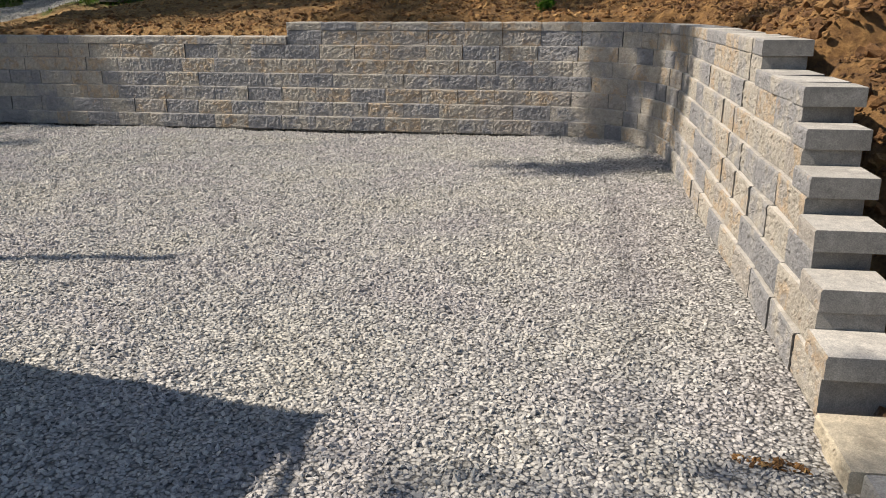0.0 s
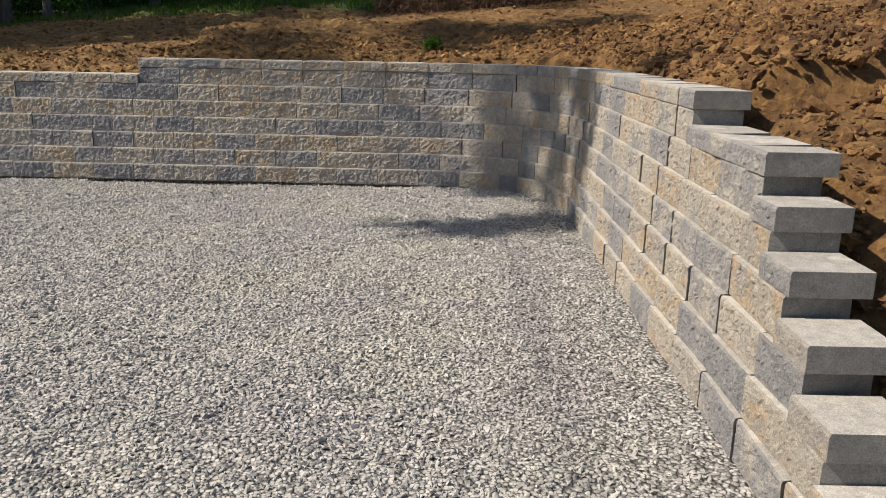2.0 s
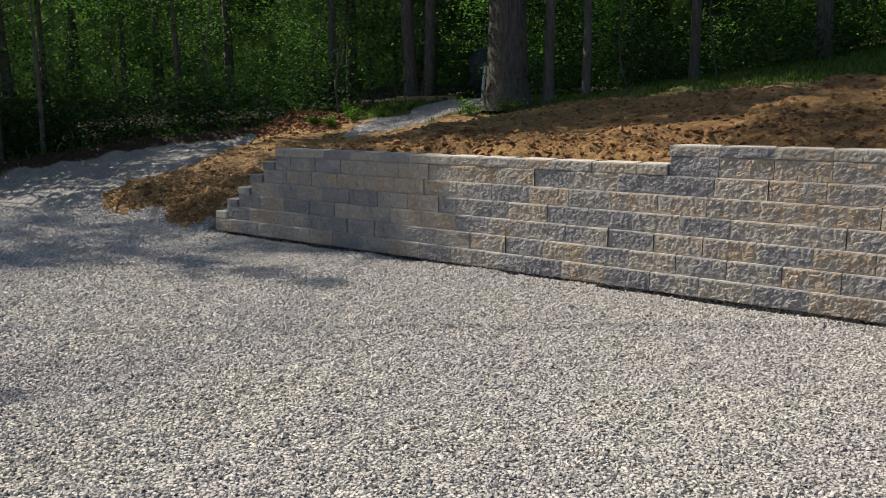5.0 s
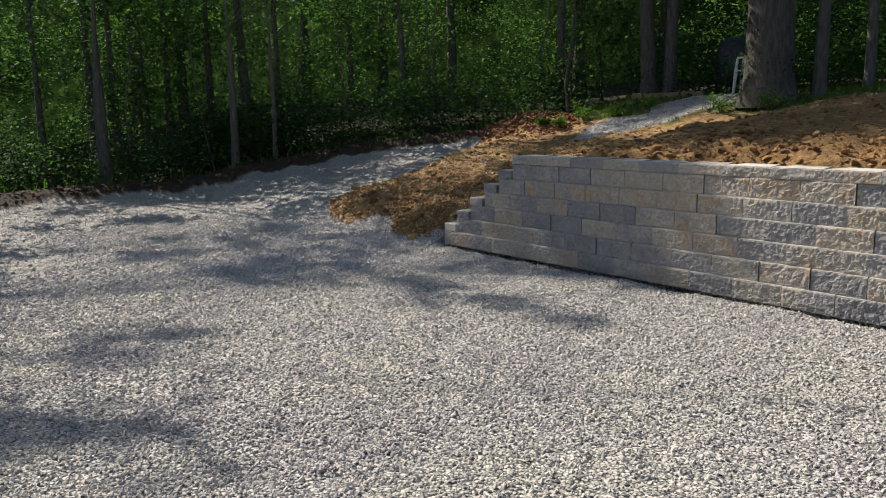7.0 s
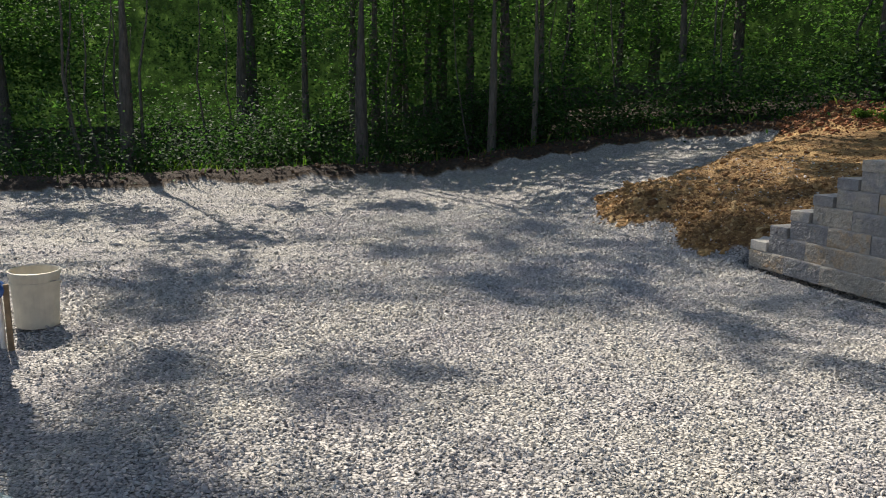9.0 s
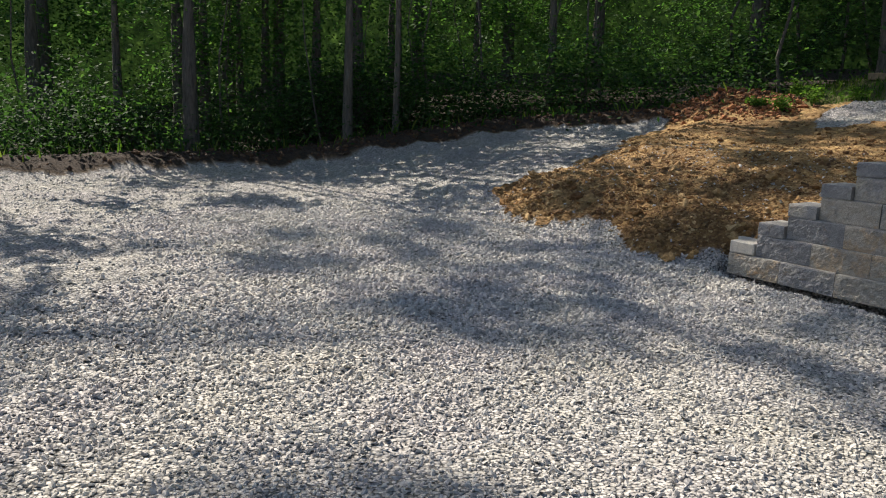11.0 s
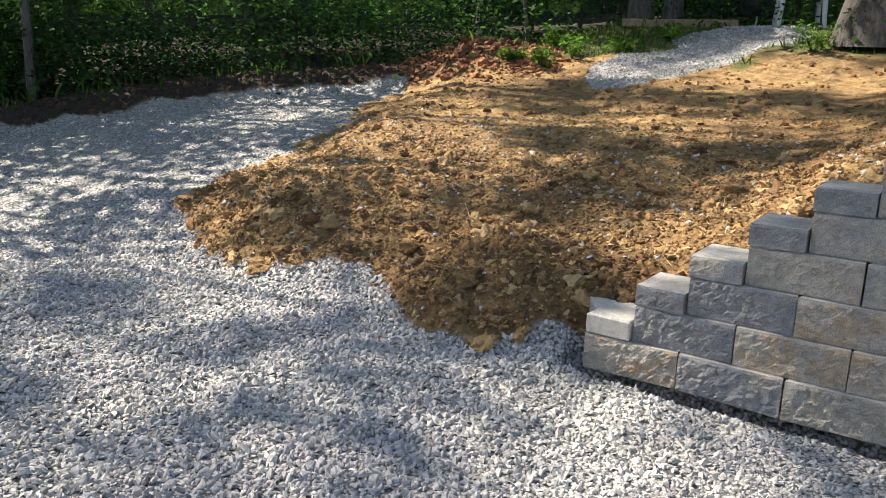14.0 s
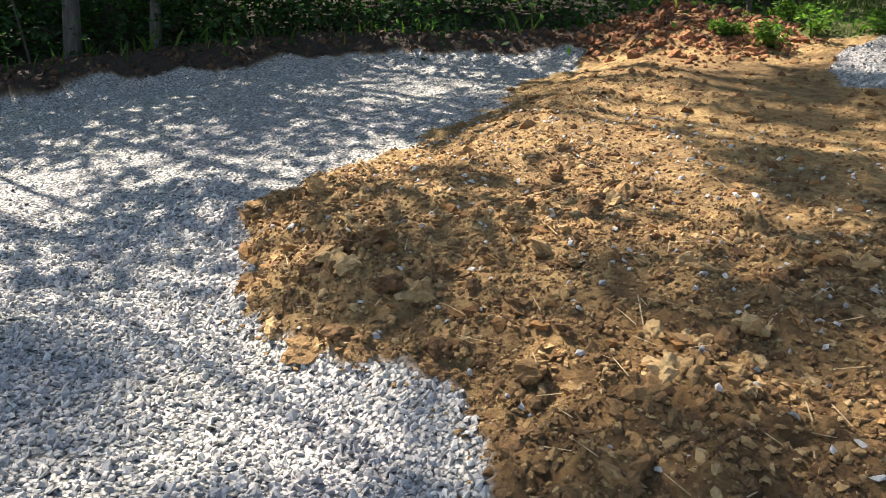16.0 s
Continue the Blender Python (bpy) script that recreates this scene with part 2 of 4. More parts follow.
def ground_material():
    m, n, l, b = material("ground", 0.95)
    where = world_space(n)

    def mask(name):
        a = n.new("ShaderNodeAttribute")
        a.attribute_name = name
        return a.outputs["Fac"]

    v = node(n, "ShaderNodeTexVoronoi", Scale=66.0)
    l.new(where, v.inputs["Vector"])
    stone = stops(n, (0.0, (0.34, 0.33, 0.322)), (0.5, (0.46, 0.443, 0.42)), (1.0, (0.60, 0.573, 0.535)))
    l.new(v.outputs["Color"], stone.inputs["Fac"])
    gap = stops(n, (0.0, (1, 1, 1)), (0.5, (0.9, 0.9, 0.9)), (0.80, (0.18, 0.18, 0.18)))
    l.new(v.outputs["Distance"], gap.inputs["Fac"])
    gravel = mixed(n, l, stone.outputs["Color"], gap.outputs["Color"], 0.85, "MULTIPLY")
    big = noise_of(n, l, 1.1, 3, where)
    fade = stops(n, (0.36, (0.95, 0.915, 0.925)), (0.5, (1.0, 0.98, 0.96)), (0.66, (1.05, 1.02, 0.955)))
    l.new(big.outputs["Fac"], fade.inputs["Fac"])
    gravel = mixed(n, l, gravel, fade.outputs["Color"], 1.0, "MULTIPLY")
    patchy = noise_of(n, l, 16, 4, where, 0.7)
    dark = stops(n, (0.32, (0.62, 0.62, 0.62)), (0.5, (1, 1, 1)), (0.7, (1.1, 1.1, 1.1)))
    l.new(patchy.outputs["Fac"], dark.inputs["Fac"])
    gravel = mixed(n, l, gravel, dark.outputs["Color"], 1.0, "MULTIPLY")
    s1 = noise_of(n, l, 11, 10, where, 0.72)
    soil = stops(n, (0.25, (0.08, 0.046, 0.021)), (0.42, (0.235, 0.138, 0.055)), (0.55, (0.385, 0.247, 0.103)), (0.72, (0.53, 0.38, 0.18)))
    l.new(s1.outputs["Fac"], soil.inputs["Fac"])
    s2 = noise_of(n, l, 0.9, 4, where)
    tint = stops(n, (0.35, (0.6, 0.54, 0.5)), (0.6, (1.1, 1.08, 1.0)))
    l.new(s2.outputs["Fac"], tint.inputs["Fac"])
    fresh = stops(n, (0.3, (0.055, 0.026, 0.010)), (0.5, (0.19, 0.092, 0.027)), (0.7, (0.37, 0.198, 0.062)))
    l.new(s1.outputs["Fac"], fresh.inputs["Fac"])
    earth = mixed(n, l, soil.outputs["Color"], tint.outputs["Color"], 0.9, "MULTIPLY")
    earth = mixed(n, l, earth, fresh.outputs["Color"], mask("red"))
    g1 = noise_of(n, l, 30, 5, where, 0.7)
    grass = stops(n, (0.3, (0.018, 0.035, 0.008)), (0.55, (0.05, 0.10, 0.018)), (0.75, (0.10, 0.15, 0.03)))
    l.new(g1.outputs["Fac"], grass.inputs["Fac"])
    shaded_litter = noise_of(n, l, 18, 5, where, 0.7)
    # leaf-strewn floor, its colour lowered to carry the shade of the woods
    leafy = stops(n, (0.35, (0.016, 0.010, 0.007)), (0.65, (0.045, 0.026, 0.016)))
    l.new(shaded_litter.outputs["Fac"], leafy.inputs["Fac"])
    col = mixed(n, l, gravel, earth, mask("soil"))
    col = mixed(n, l, col, grass.outputs["Color"], mask("grass"))
    col = mixed(n, l, col, leafy.outputs["Color"], mask("shaded_litter"))
    col = mixed(n, l, col, gravel, mask("track"))
    l.new(col, b.inputs["Base Color"])
    deep = n.new("ShaderNodeMath")
    deep.operation = "MULTIPLY"
    l.new(s1.outputs["Fac"], deep.inputs[0])
    deep.inputs[1].default_value = 6.0
    # every chip is a tilted facet with a sunken border
    away = n.new("ShaderNodeVectorMath")
    away.operation = "SUBTRACT"
    l.new(where, away.inputs[0])
    l.new(v.outputs["Position"], away.inputs[1])
    tilt = n.new("ShaderNodeVectorMath")
    tilt.operation = "SUBTRACT"
    l.new(v.outputs["Color"], tilt.inputs[0])
    tilt.inputs[1].default_value = (0.5, 0.5, 0.5)
    lean = n.new("ShaderNodeVectorMath")
    lean.operation = "DOT_PRODUCT"
    l.new(away.outputs[0], lean.inputs[0])
    l.new(tilt.outputs[0], lean.inputs[1])
    facet = n.new("ShaderNodeMath")
    facet.operation = "MULTIPLY_ADD"
    l.new(lean.outputs["Value"], facet.inputs[0])
    facet.inputs[1].default_value = 150.0
    l.new(gap.outputs["Color"], facet.inputs[2])
    h = mixed(n, l, facet.outputs[0], deep.outputs[0], mask("soil"))
    bumped(n, l, b, h, 1.0, 0.011)
    return m


def piece_material(name, rows, rough=0.9, grain=60.0, bump=0.4):
    """For loose pieces: each island takes its own tone."""
    m, n, l, b = material(name, rough)
    g = n.new("ShaderNodeNewGeometry")
    tone = stops(n, *rows)
    l.new(g.outputs["Random Per Island"], tone.inputs["Fac"])
    f = noise_of(n, l, grain, 4, g.outputs["Position"], 0.65)
    sh = stops(n, (0.3, (0.7, 0.7, 0.7)), (0.7, (1.2, 1.2, 1.2)))
    l.new(f.outputs["Fac"], sh.inputs["Fac"])
    col = mixed(n, l, tone.outputs["Color"], sh.outputs["Color"], 0.8, "MULTIPLY")
    l.new(col, b.inputs["Base Color"])
    bumped(n, l, b, f.outputs["Fac"], bump, 0.012)
    return m


MAT_GROUND = ground_material()


def stone_material():
    """Crushed limestone: each chip its own grey, in drifts of cooler and creamier stone."""
    m = piece_material("crushed_limestone", [(0.0, (0.29, 0.283, 0.278)), (0.25, (0.42, 0.405, 0.388)), (0.7, (0.51, 0.49, 0.46)), (1.0, (0.60, 0.575, 0.535))], 0.9, 90.0, 0.35)
    n, l, b = m.node_tree.nodes, m.node_tree.links, m.node_tree.nodes["Principled BSDF"]
    base = b.inputs["Base Color"].links[0].from_socket
    big = noise_of(n, l, 1.1, 3, world_space(n))
    fade = stops(n, (0.36, (0.95, 0.915, 0.925)), (0.5, (1.0, 0.98, 0.96)), (0.66, (1.05, 1.02, 0.955)))
    l.new(big.outputs["Fac"], fade.inputs["Fac"])
    l.new(mixed(n, l, base, fade.outputs["Color"], 1.0, "MULTIPLY"), b.inputs["Base Color"])
    return m


MAT_STONE = stone_material()
MAT_CLOD_RED = piece_material("fresh_clay_clods", [(0.0, (0.10, 0.046, 0.015)), (0.4, (0.20, 0.095, 0.029)), (0.8, (0.31, 0.158, 0.05)), (1.0, (0.42, 0.25, 0.095))], 0.95, 60.0, 1.0)
# red-brown earth, darkened in colour for the shade along the woods
MAT_BERM_SHADE = piece_material("shaded_earth_clods", [(0.0, (0.03, 0.016, 0.009)), (0.5, (0.065, 0.034, 0.017)), (1.0, (0.115, 0.062, 0.03))], 0.95, 60.0, 1.0)
MAT_SIDE = piece_material("brown_clay_clods", [(0.0, (0.08, 0.037, 0.014)), (0.5, (0.165, 0.079, 0.026)), (1.0, (0.27, 0.147, 0.052))], 0.95, 60.0, 1.0)
MAT_CLOD_HEAP = piece_material("red_clay_clods", [(0.0, (0.09, 0.033, 0.014)), (0.5, (0.24, 0.09, 0.034)), (1.0, (0.38, 0.17, 0.07))], 0.95, 60.0, 1.0)
MAT_CLOD = piece_material("clay_clods", [(0.0, (0.14, 0.073, 0.029)), (0.4, (0.255, 0.141, 0.054)), (0.8, (0.37, 0.225, 0.09)), (1.0, (0.50, 0.34, 0.16))], 0.95, 70.0, 1.0)


def leaf_material(name, rows):
    m, n, l, b = material(name, 0.6)
    b.inputs["Specular IOR Level"].default_value = 0.1
    g = n.new("ShaderNodeNewGeometry")
    tone = stops(n, *rows)
    l.new(g.outputs["Random Per Island"], tone.inputs["Fac"])
    l.new(tone.outputs["Color"], b.inputs["Base Color"])
    t = n.new("ShaderNodeBsdfTranslucent")
    tc = mixed(n, l, tone.outputs["Color"], (1.15, 1.42, 0.65), 1.0, "MULTIPLY")
    l.new(tc, t.inputs["Color"])
    mx = n.new("ShaderNodeMixShader")
    mx.inputs[0].default_value = 0.5
    l.new(b.outputs[0], mx.inputs[1])
    l.new(t.outputs[0], mx.inputs[2])
    l.new(mx.outputs[0], n["Material Output"].inputs["Surface"])
    return m


MAT_LEAF = leaf_material("broad_leaves", [(0.0, (0.03, 0.065, 0.022)), (0.5, (0.062, 0.13, 0.042)), (1.0, (0.12, 0.20, 0.065))])
MAT_BUSH = leaf_material("undergrowth_leaves", [(0.0, (0.02, 0.045, 0.018)), (0.6, (0.042, 0.085, 0.032)), (0.93, (0.065, 0.12, 0.045)), (1.0, (0.095, 0.16, 0.058))])
MAT_BLADE = leaf_material("grass_blades", [(0.0, (0.04, 0.08, 0.014)), (0.6, (0.08, 0.14, 0.025)), (1.0, (0.15, 0.17, 0.05))])


def bark_material(name, dark, light):
    m, n, l, b = material(name, 0.95)
    c = n.new("ShaderNodeTexCoord")
    mp = n.new("ShaderNodeMapping")
    mp.inputs["Scale"].default_value = (9, 9, 1.6)
    l.new(c.outputs["Object"], mp.inputs["Vector"])
    f = noise_of(n, l, 3.0, 7, mp.outputs["Vector"], 0.7)
    tone = stops(n, (0.3, dark), (0.7, light))
    l.new(f.outputs["Fac"], tone.inputs["Fac"])
    l.new(tone.outputs["Color"], b.inputs["Base Color"])
    bumped(n, l, b, f.outputs["Fac"], 1.0, 0.04)
    return m


MAT_BARK = bark_material("grey_bark", (0.032, 0.027, 0.022), (0.15, 0.13, 0.112))
MAT_BARK_PALE = bark_material("pale_bark", (0.05, 0.043, 0.034), (0.17, 0.15, 0.125))

# ---- ground ----
def graded(breaks):
    out = []
    for a, b, step in breaks:
        out += list(np.arange(a, b - step * 0.01, step))
    return np.array(out + [breaks[-1][1]])


gx = graded([(-400, -60, 20), (-60, -16, 2.0), (-16, -11, 0.25), (-11, -4.5, 0.07), (-4.5, 1.4, 0.028), (1.4, 9.8, 0.05), (9.8, 12, 0.035), (12, 13, 0.07), (13, 18, 0.2), (18, 60, 2.0), (60, 400, 20)])
gy = graded([(-400, -60, 20), (-60, -14, 2.0), (-14, -7.5, 0.25), (-7.5, -0.6, 0.06), (-0.6, 2.6, 0.028), (2.6, 6.5, 0.05), (6.5, 9, 0.08), (9, 16, 0.25), (16, 60, 2.0), (60, 400, 20)])
GX, GY = np.meshgrid(gx, gy)
GZ = land(GX, GY)
n_x, n_y = len(gx), len(gy)
idx = np.arange(n_x * n_y).reshape(n_y, n_x)
quads = np.stack([idx[:-1, :-1], idx[:-1, 1:], idx[1:, 1:], idx[1:, :-1]], -1).reshape(-1, 4)
ground_mesh = fast_mesh("ground", np.stack([GX, GY, GZ], -1).reshape(-1, 3), quads)


def paint(me, name, values):
    a = me.attributes.new(name, "FLOAT", "POINT")
    a.data.foreach_set("value", np.asarray(values, np.float32).ravel())


WOODS = wood_edge(GX, GY)
paint(ground_mesh, "soil", soil_weight(GX, GY))
paint(ground_mesh, "grass", grass_weight(GX, GY) * (1 - ramp(WOODS, 0.6, 1.6)))
# darkens the earth ridge along the woods as if the trees shaded it
BERM_SHADE = 0.97 * ramp(WOODS + 0.25 * vnoise(GX, GY, 0.5, 43), -1.1, -0.75) * soil_weight(GX, GY) * ramp(-GX, 4.0, 5.0)
paint(ground_mesh, "shaded_litter", np.maximum(BERM_SHADE, ramp(WOODS + 0.4 * vnoise(GX, GY, 0.8, 41) + 0.8 * ramp(-GY, 0.5, 3.0), 0.5, 1.4)) * (np.hypot(GX, GY) < 90))
paint(ground_mesh, "track", path_weight(GX, GY))
paint(ground_mesh, "red", np.clip(0.75 * np.exp(-((GX + 0.6) ** 2 / 0.9 + (GY - 0.35) ** 2 / 0.45)) + np.exp(-((GX + 4.6) ** 2 + (GY - 5.2) ** 2) / 0.7) + 0.6 * np.exp(-((WOODS - 0.1) / 0.6) ** 2) * (GX < -4) + (0.6 + 0.3 * ramp(GX, 7.0, 9.5)) * ramp(GX, 0.5, 3.0) * (behind_wall(GX, GY) > 0), 0, 1) * 0.9)
ground = tagged(put("ground", ground_mesh, MAT_GROUND, smooth=True), "crushed gravel yard and bare clay bank running into grass", "ground", kind="structure")


# ---- loose stuff: gravel and clods ----
def knob(kind):
    """A low shape: its points and triangles. kind 0: chip of stone, 1: lump."""
    if kind == 0:
        v = np.array([(1, 0.1, 0), (-0.15, 0.9, 0), (-1, -0.05, 0), (0.1, -0.9, 0), (0.62, 0.12, 0.8), (-0.42, 0.5, 0.75), (-0.3, -0.55, 0.85)], float)
        f = [(0, 1, 4), (1, 5, 4), (1, 2, 5), (2, 6, 5), (2, 3, 6), (3, 4, 6), (3, 0, 4), (4, 5, 6)]
        return v, np.array(f)
    bm = bmesh.new()
    bmesh.ops.create_icosphere(bm, subdivisions={1: 2, 2: 1, 3: 3}[kind], radius=1)
    v = np.array([p.co for p in bm.verts])
    f = np.array([[p.index for p in q.verts] for q in bm.faces])
    bm.free()
    return v, f


def scatter(name, where, size, kind, mat, seed, flat=(0.45, 0.9), lift=0.3, tilt=0.35, rough=0.25):
    """Joins one shaped piece for each place into a single mesh."""
    rng = np.random.default_rng(seed)
    v, f = knob(kind)
    n = len(where)
    a = rng.uniform(0, 2 * np.pi, n)
    sx = size * rng.uniform(0.75, 1.25, n)
    sy, sz = size * rng.uniform(0.55 if kind == 0 else 0.75, 1.0, n), size * rng.uniform(*flat, n)
    if kind == 0:
        p = v[None] * (1 + rough * rng.uniform(-1, 1, (n, len(v), 1))) + 0.12 * rng.uniform(-1, 1, (n, len(v), 3))
    else:
        swell = np.zeros((n, len(v)))
        for k in range(4):
            way = rng.normal(0, 1.4 + 1.2 * k, (n, 1, 3))
            swell += np.sin((v[None] * way).sum(-1) + rng.uniform(0, 6.283, (n, 1)))
        p = v[None] * (1 + 0.5 * rough * swell[..., None]) * (1 + 0.2 * rng.uniform(-1, 1, (n, len(v), 1))) + 0.05 * rng.uniform(-1, 1, (n, len(v), 3))
    p = p * np.stack([sx, sy, sz], -1)[:, None, :]
    tx, ty = rng.normal(0, tilt, (2, n, 1))
    z = p[..., 2] + p[..., 0] * tx + p[..., 1] * ty
    x = p[..., 0] * np.cos(a)[:, None] - p[..., 1] * np.sin(a)[:, None]
    y = p[..., 0] * np.sin(a)[:, None] + p[..., 1] * np.cos(a)[:, None]
    q = np.stack([x, y, z], -1) + where[:, None, :]
    q[..., 2] += (lift * sz)[:, None]
    faces = (f[None] + (np.arange(n) * len(v))[:, None, None]).reshape(-1, 3)
    return put(name, fast_mesh(name, q.reshape(-1, 3), faces), mat)


def drop_points(rng, n, box, keep):
    x = rng.uniform(box[0], box[2], n)
    y = rng.uniform(box[1], box[3], n)
    ok = keep(x, y)
    x, y = x[ok], y[ok]
    return np.stack([x, y, land(x, y)], -1)


def on_gravel(x, y):
    d = behind_wall(x, y)
    clear = np.where(x > 0, d < -0.055, True) & ~((x > -0.02) & (y > -0.01) & (x < 1))
    return (soil_weight(x, y) < 0.5) & clear & (wood_edge(x, y) < -0.3)


def on_soil(x, y):
    d = behind_wall(x, y)
    return (soil_weight(x, y) > 0.5) & np.where(x > -0.02, d > 0.25, True) & (grass_weight(x, y) < 0.5) & (path_weight(x, y) < 0.5)


rng = np.random.default_rng(7)
def strewn(n, area, soft=1.2):
    """Places on the gravel inside a rectangle, thinning out towards its borders."""
    x0, y0, x1, y1 = area
    return drop_points(rng, n, area, lambda x, y: on_gravel(x, y) & (rng.random(len(x)) < ramp(np.minimum(np.minimum(x - x0, x1 - x), y - y0), -0.3, soft)))


near = np.concatenate([strewn(104000, (3.2, -8.6, 10.2, 0.3)), strewn(74000, (-1.6, -6.0, 5.2, 0.3)), strewn(46000, (-4.6, -3.6, 1.6, 0.8)), strewn(24000, (-9.5, -8.6, 1.0, 5.0))])
track = drop_points(rng, 9000, (-3.0, 4.3, -0.2, 8.2), lambda x, y: path_weight(x, y) > 0.5)
near = np.concatenate([near, track])
tagged(scatter("gravel_stones", near, (0.006 + 0.0095 * rng.random(len(near)) ** 1.8) * (1 + 0.42 * ramp(-near[:, 0], -2.0, 1.0)), 0, MAT_STONE, 1, (0.5, 1.0), 0.05, 0.45), "pale grey crushed limestone chips on the yard", "gravel", kind="stuff")

lumpy = lambda x, y: on_soil(x, y) & (vnoise(x, y, 0.6, 91) + 0.6 * vnoise(x, y, 0.2, 92) > 0.55 - 0.95 * ramp(-y, -1.5, -0.4) + 0.4 * rng.uniform(-1, 1, len(x)))
mound = drop_points(rng, 3600, (-4.2, -0.4, 1.2, 2.6), lumpy)
middling = drop_points(rng, 19000, (-4.4, -0.4, 1.2, 3.0), lumpy)
crumbs = drop_points(rng, 56000, (-4.6, -0.6, 1.2, 3.8), lambda x, y: (rng.random(len(x)) < 1 - 0.75 * ramp(y, 0.9, 2.6)) & on_soil(x + rng.normal(0, 0.07, len(x)), y + rng.normal(0, 0.07, len(x))) & ((x < -0.05) | (y > 0.25)))
bank = drop_points(rng, 10500, (-5.5, 0.2, 13.0, 6.2), on_soil)
near_wall = drop_points(rng, 7000, (1.0, 0.25, 12.0, 1.6), on_soil)
side = drop_points(rng, 19000, (9.9, -6.8, 12.6, 0.8), on_soil)
berm = drop_points(rng, 26000, (-10.5, -9.0, -3.2, 6.4), lambda x, y: on_soil(x, y) & (wood_edge(x, y) > -0.6) & (wood_edge(x, y) < 0.9) & (rng.random(len(x)) > ramp(-y, 0.0, 3.0) * 0.85))
heap = drop_points(rng, 2600, (-5.4, 4.2, -2.9, 6.2), lambda x, y: on_soil(x, y) & (np.hypot(x + 4.0, y - 5.2) < 0.9 + 0.3 * rng.uniform(-1, 1, len(x))))
mound = mound[: len(mound) * 2 // 3]
tagged(scatter("soil_clods", mound, 0.014 + 0.05 * rng.random(len(mound)) ** 3.6, 3, MAT_CLOD, 2, (0.45, 0.85), -0.1, 0.2, 0.34), "orange-brown clay clods on the mound", "soil", kind="stuff")
tagged(scatter("soil_lumps", middling, 0.006 + 0.02 * rng.random(len(middling)) ** 2.2, 2, MAT_CLOD, 6, (0.45, 0.95), 0.0, 0.25, 0.32), "crumbly lumps of brown clay on the mound", "soil", kind="stuff")
tagged(scatter("soil_crumbs", crumbs, 0.005 + 0.0125 * rng.random(len(crumbs)) ** 2, 0, MAT_CLOD, 5, (0.5, 0.9), 0.2, 0.15, 0.24), "small crumbs of clay on the mound", "soil", kind="stuff")
rest = np.concatenate([bank, near_wall])
tagged(scatter("bank_clods", rest, 0.008 + 0.034 * rng.random(len(rest)) ** 3.5, 2, MAT_CLOD_RED, 3, (0.45, 0.85), 0.0, 0.22, 0.36), "broken clay clods on the bank behind the wall", "soil", kind="stuff")
big = rng.random(len(side)) < 0.2
tagged(scatter("side_clods", side[big], 0.016 + 0.045 * rng.random(big.sum()) ** 3.0, 1, MAT_SIDE, 8, (0.55, 0.95), 0.0, 0.15, 0.4), "broken clay clods beside the stepped wall end", "soil", kind="stuff")
tagged(scatter("side_crumbs", side[~big], 0.008 + 0.014 * rng.random((~big).sum()) ** 2.0, 0, MAT_SIDE, 18, (0.55, 0.95), 0.1, 0.15, 0.3), "small clay crumbs beside the stepped wall end", "soil", kind="stuff")
tagged(scatter("berm_clods", berm, 0.008 + 0.04 * rng.random(len(berm)) ** 3, 2, MAT_BERM_SHADE, 9, (0.5, 0.95), 0.2, 0.2, 0.26), "red-brown earth clods heaped along the woods, with shade in their colour", "soil", kind="stuff")
tagged(scatter("heap_clods", heap, 0.012 + 0.042 * rng.random(len(heap)) ** 3, 1, MAT_CLOD_HEAP, 10, (0.5, 0.95), 0.2, 0.2, 0.26), "red clay clods on a small heap", "soil", kind="stuff")
pale = drop_points(rng, 900, (-4.0, -0.3, 1.0, 3.0), on_soil)
tagged(scatter("quartz_chips", pale, rng.uniform(0.008, 0.02, len(pale)), 0, MAT_STONE, 4), "pale stone chips mixed into the clay", "stones", kind="stuff")


# ---- block wall ----
_u = np.linspace(0, math.pi / 2, 400)
WALL_LINE = np.concatenate([
    np.stack([np.linspace(0, ARC_X, 60)[:-1], np.zeros(59)], -1),
    np.stack([ARC_X + ARC_R * np.sin(_u) ** (2 / BEND), ARC_Y - ARC_Y * np.cos(_u) ** (2 / BEND)], -1),
    [(ARC_X + ARC_R + LEAN_RIGHT * 6.0, ARC_Y - 6.0)]])
WALL_RUN = np.concatenate([[0], np.cumsum(np.hypot(*np.diff(WALL_LINE, axis=0).T))])
BEND_END = WALL_RUN[-2]
TIGHT = (BEND_END - ARC_X) * 0.5 + ARC_X + 0.05


def along(s, back):
    """Place and heading on the wall's line, s metres from its west end, set back by a distance."""
    x, y = np.interp(s, WALL_RUN, WALL_LINE[:, 0]), np.interp(s, WALL_RUN, WALL_LINE[:, 1])
    dx = np.interp(s + 0.1, WALL_RUN, WALL_LINE[:, 0]) - np.interp(s - 0.1, WALL_RUN, WALL_LINE[:, 0])
    dy = np.interp(s + 0.1, WALL_RUN, WALL_LINE[:, 1]) - np.interp(s - 0.1, WALL_RUN, WALL_LINE[:, 1])
    n = math.hypot(dx, dy)
    return x - back * dy / n, y + back * dx / n, math.atan2(dy, dx)


def end_s(y):
    return BEND_END + (ARC_Y - y)


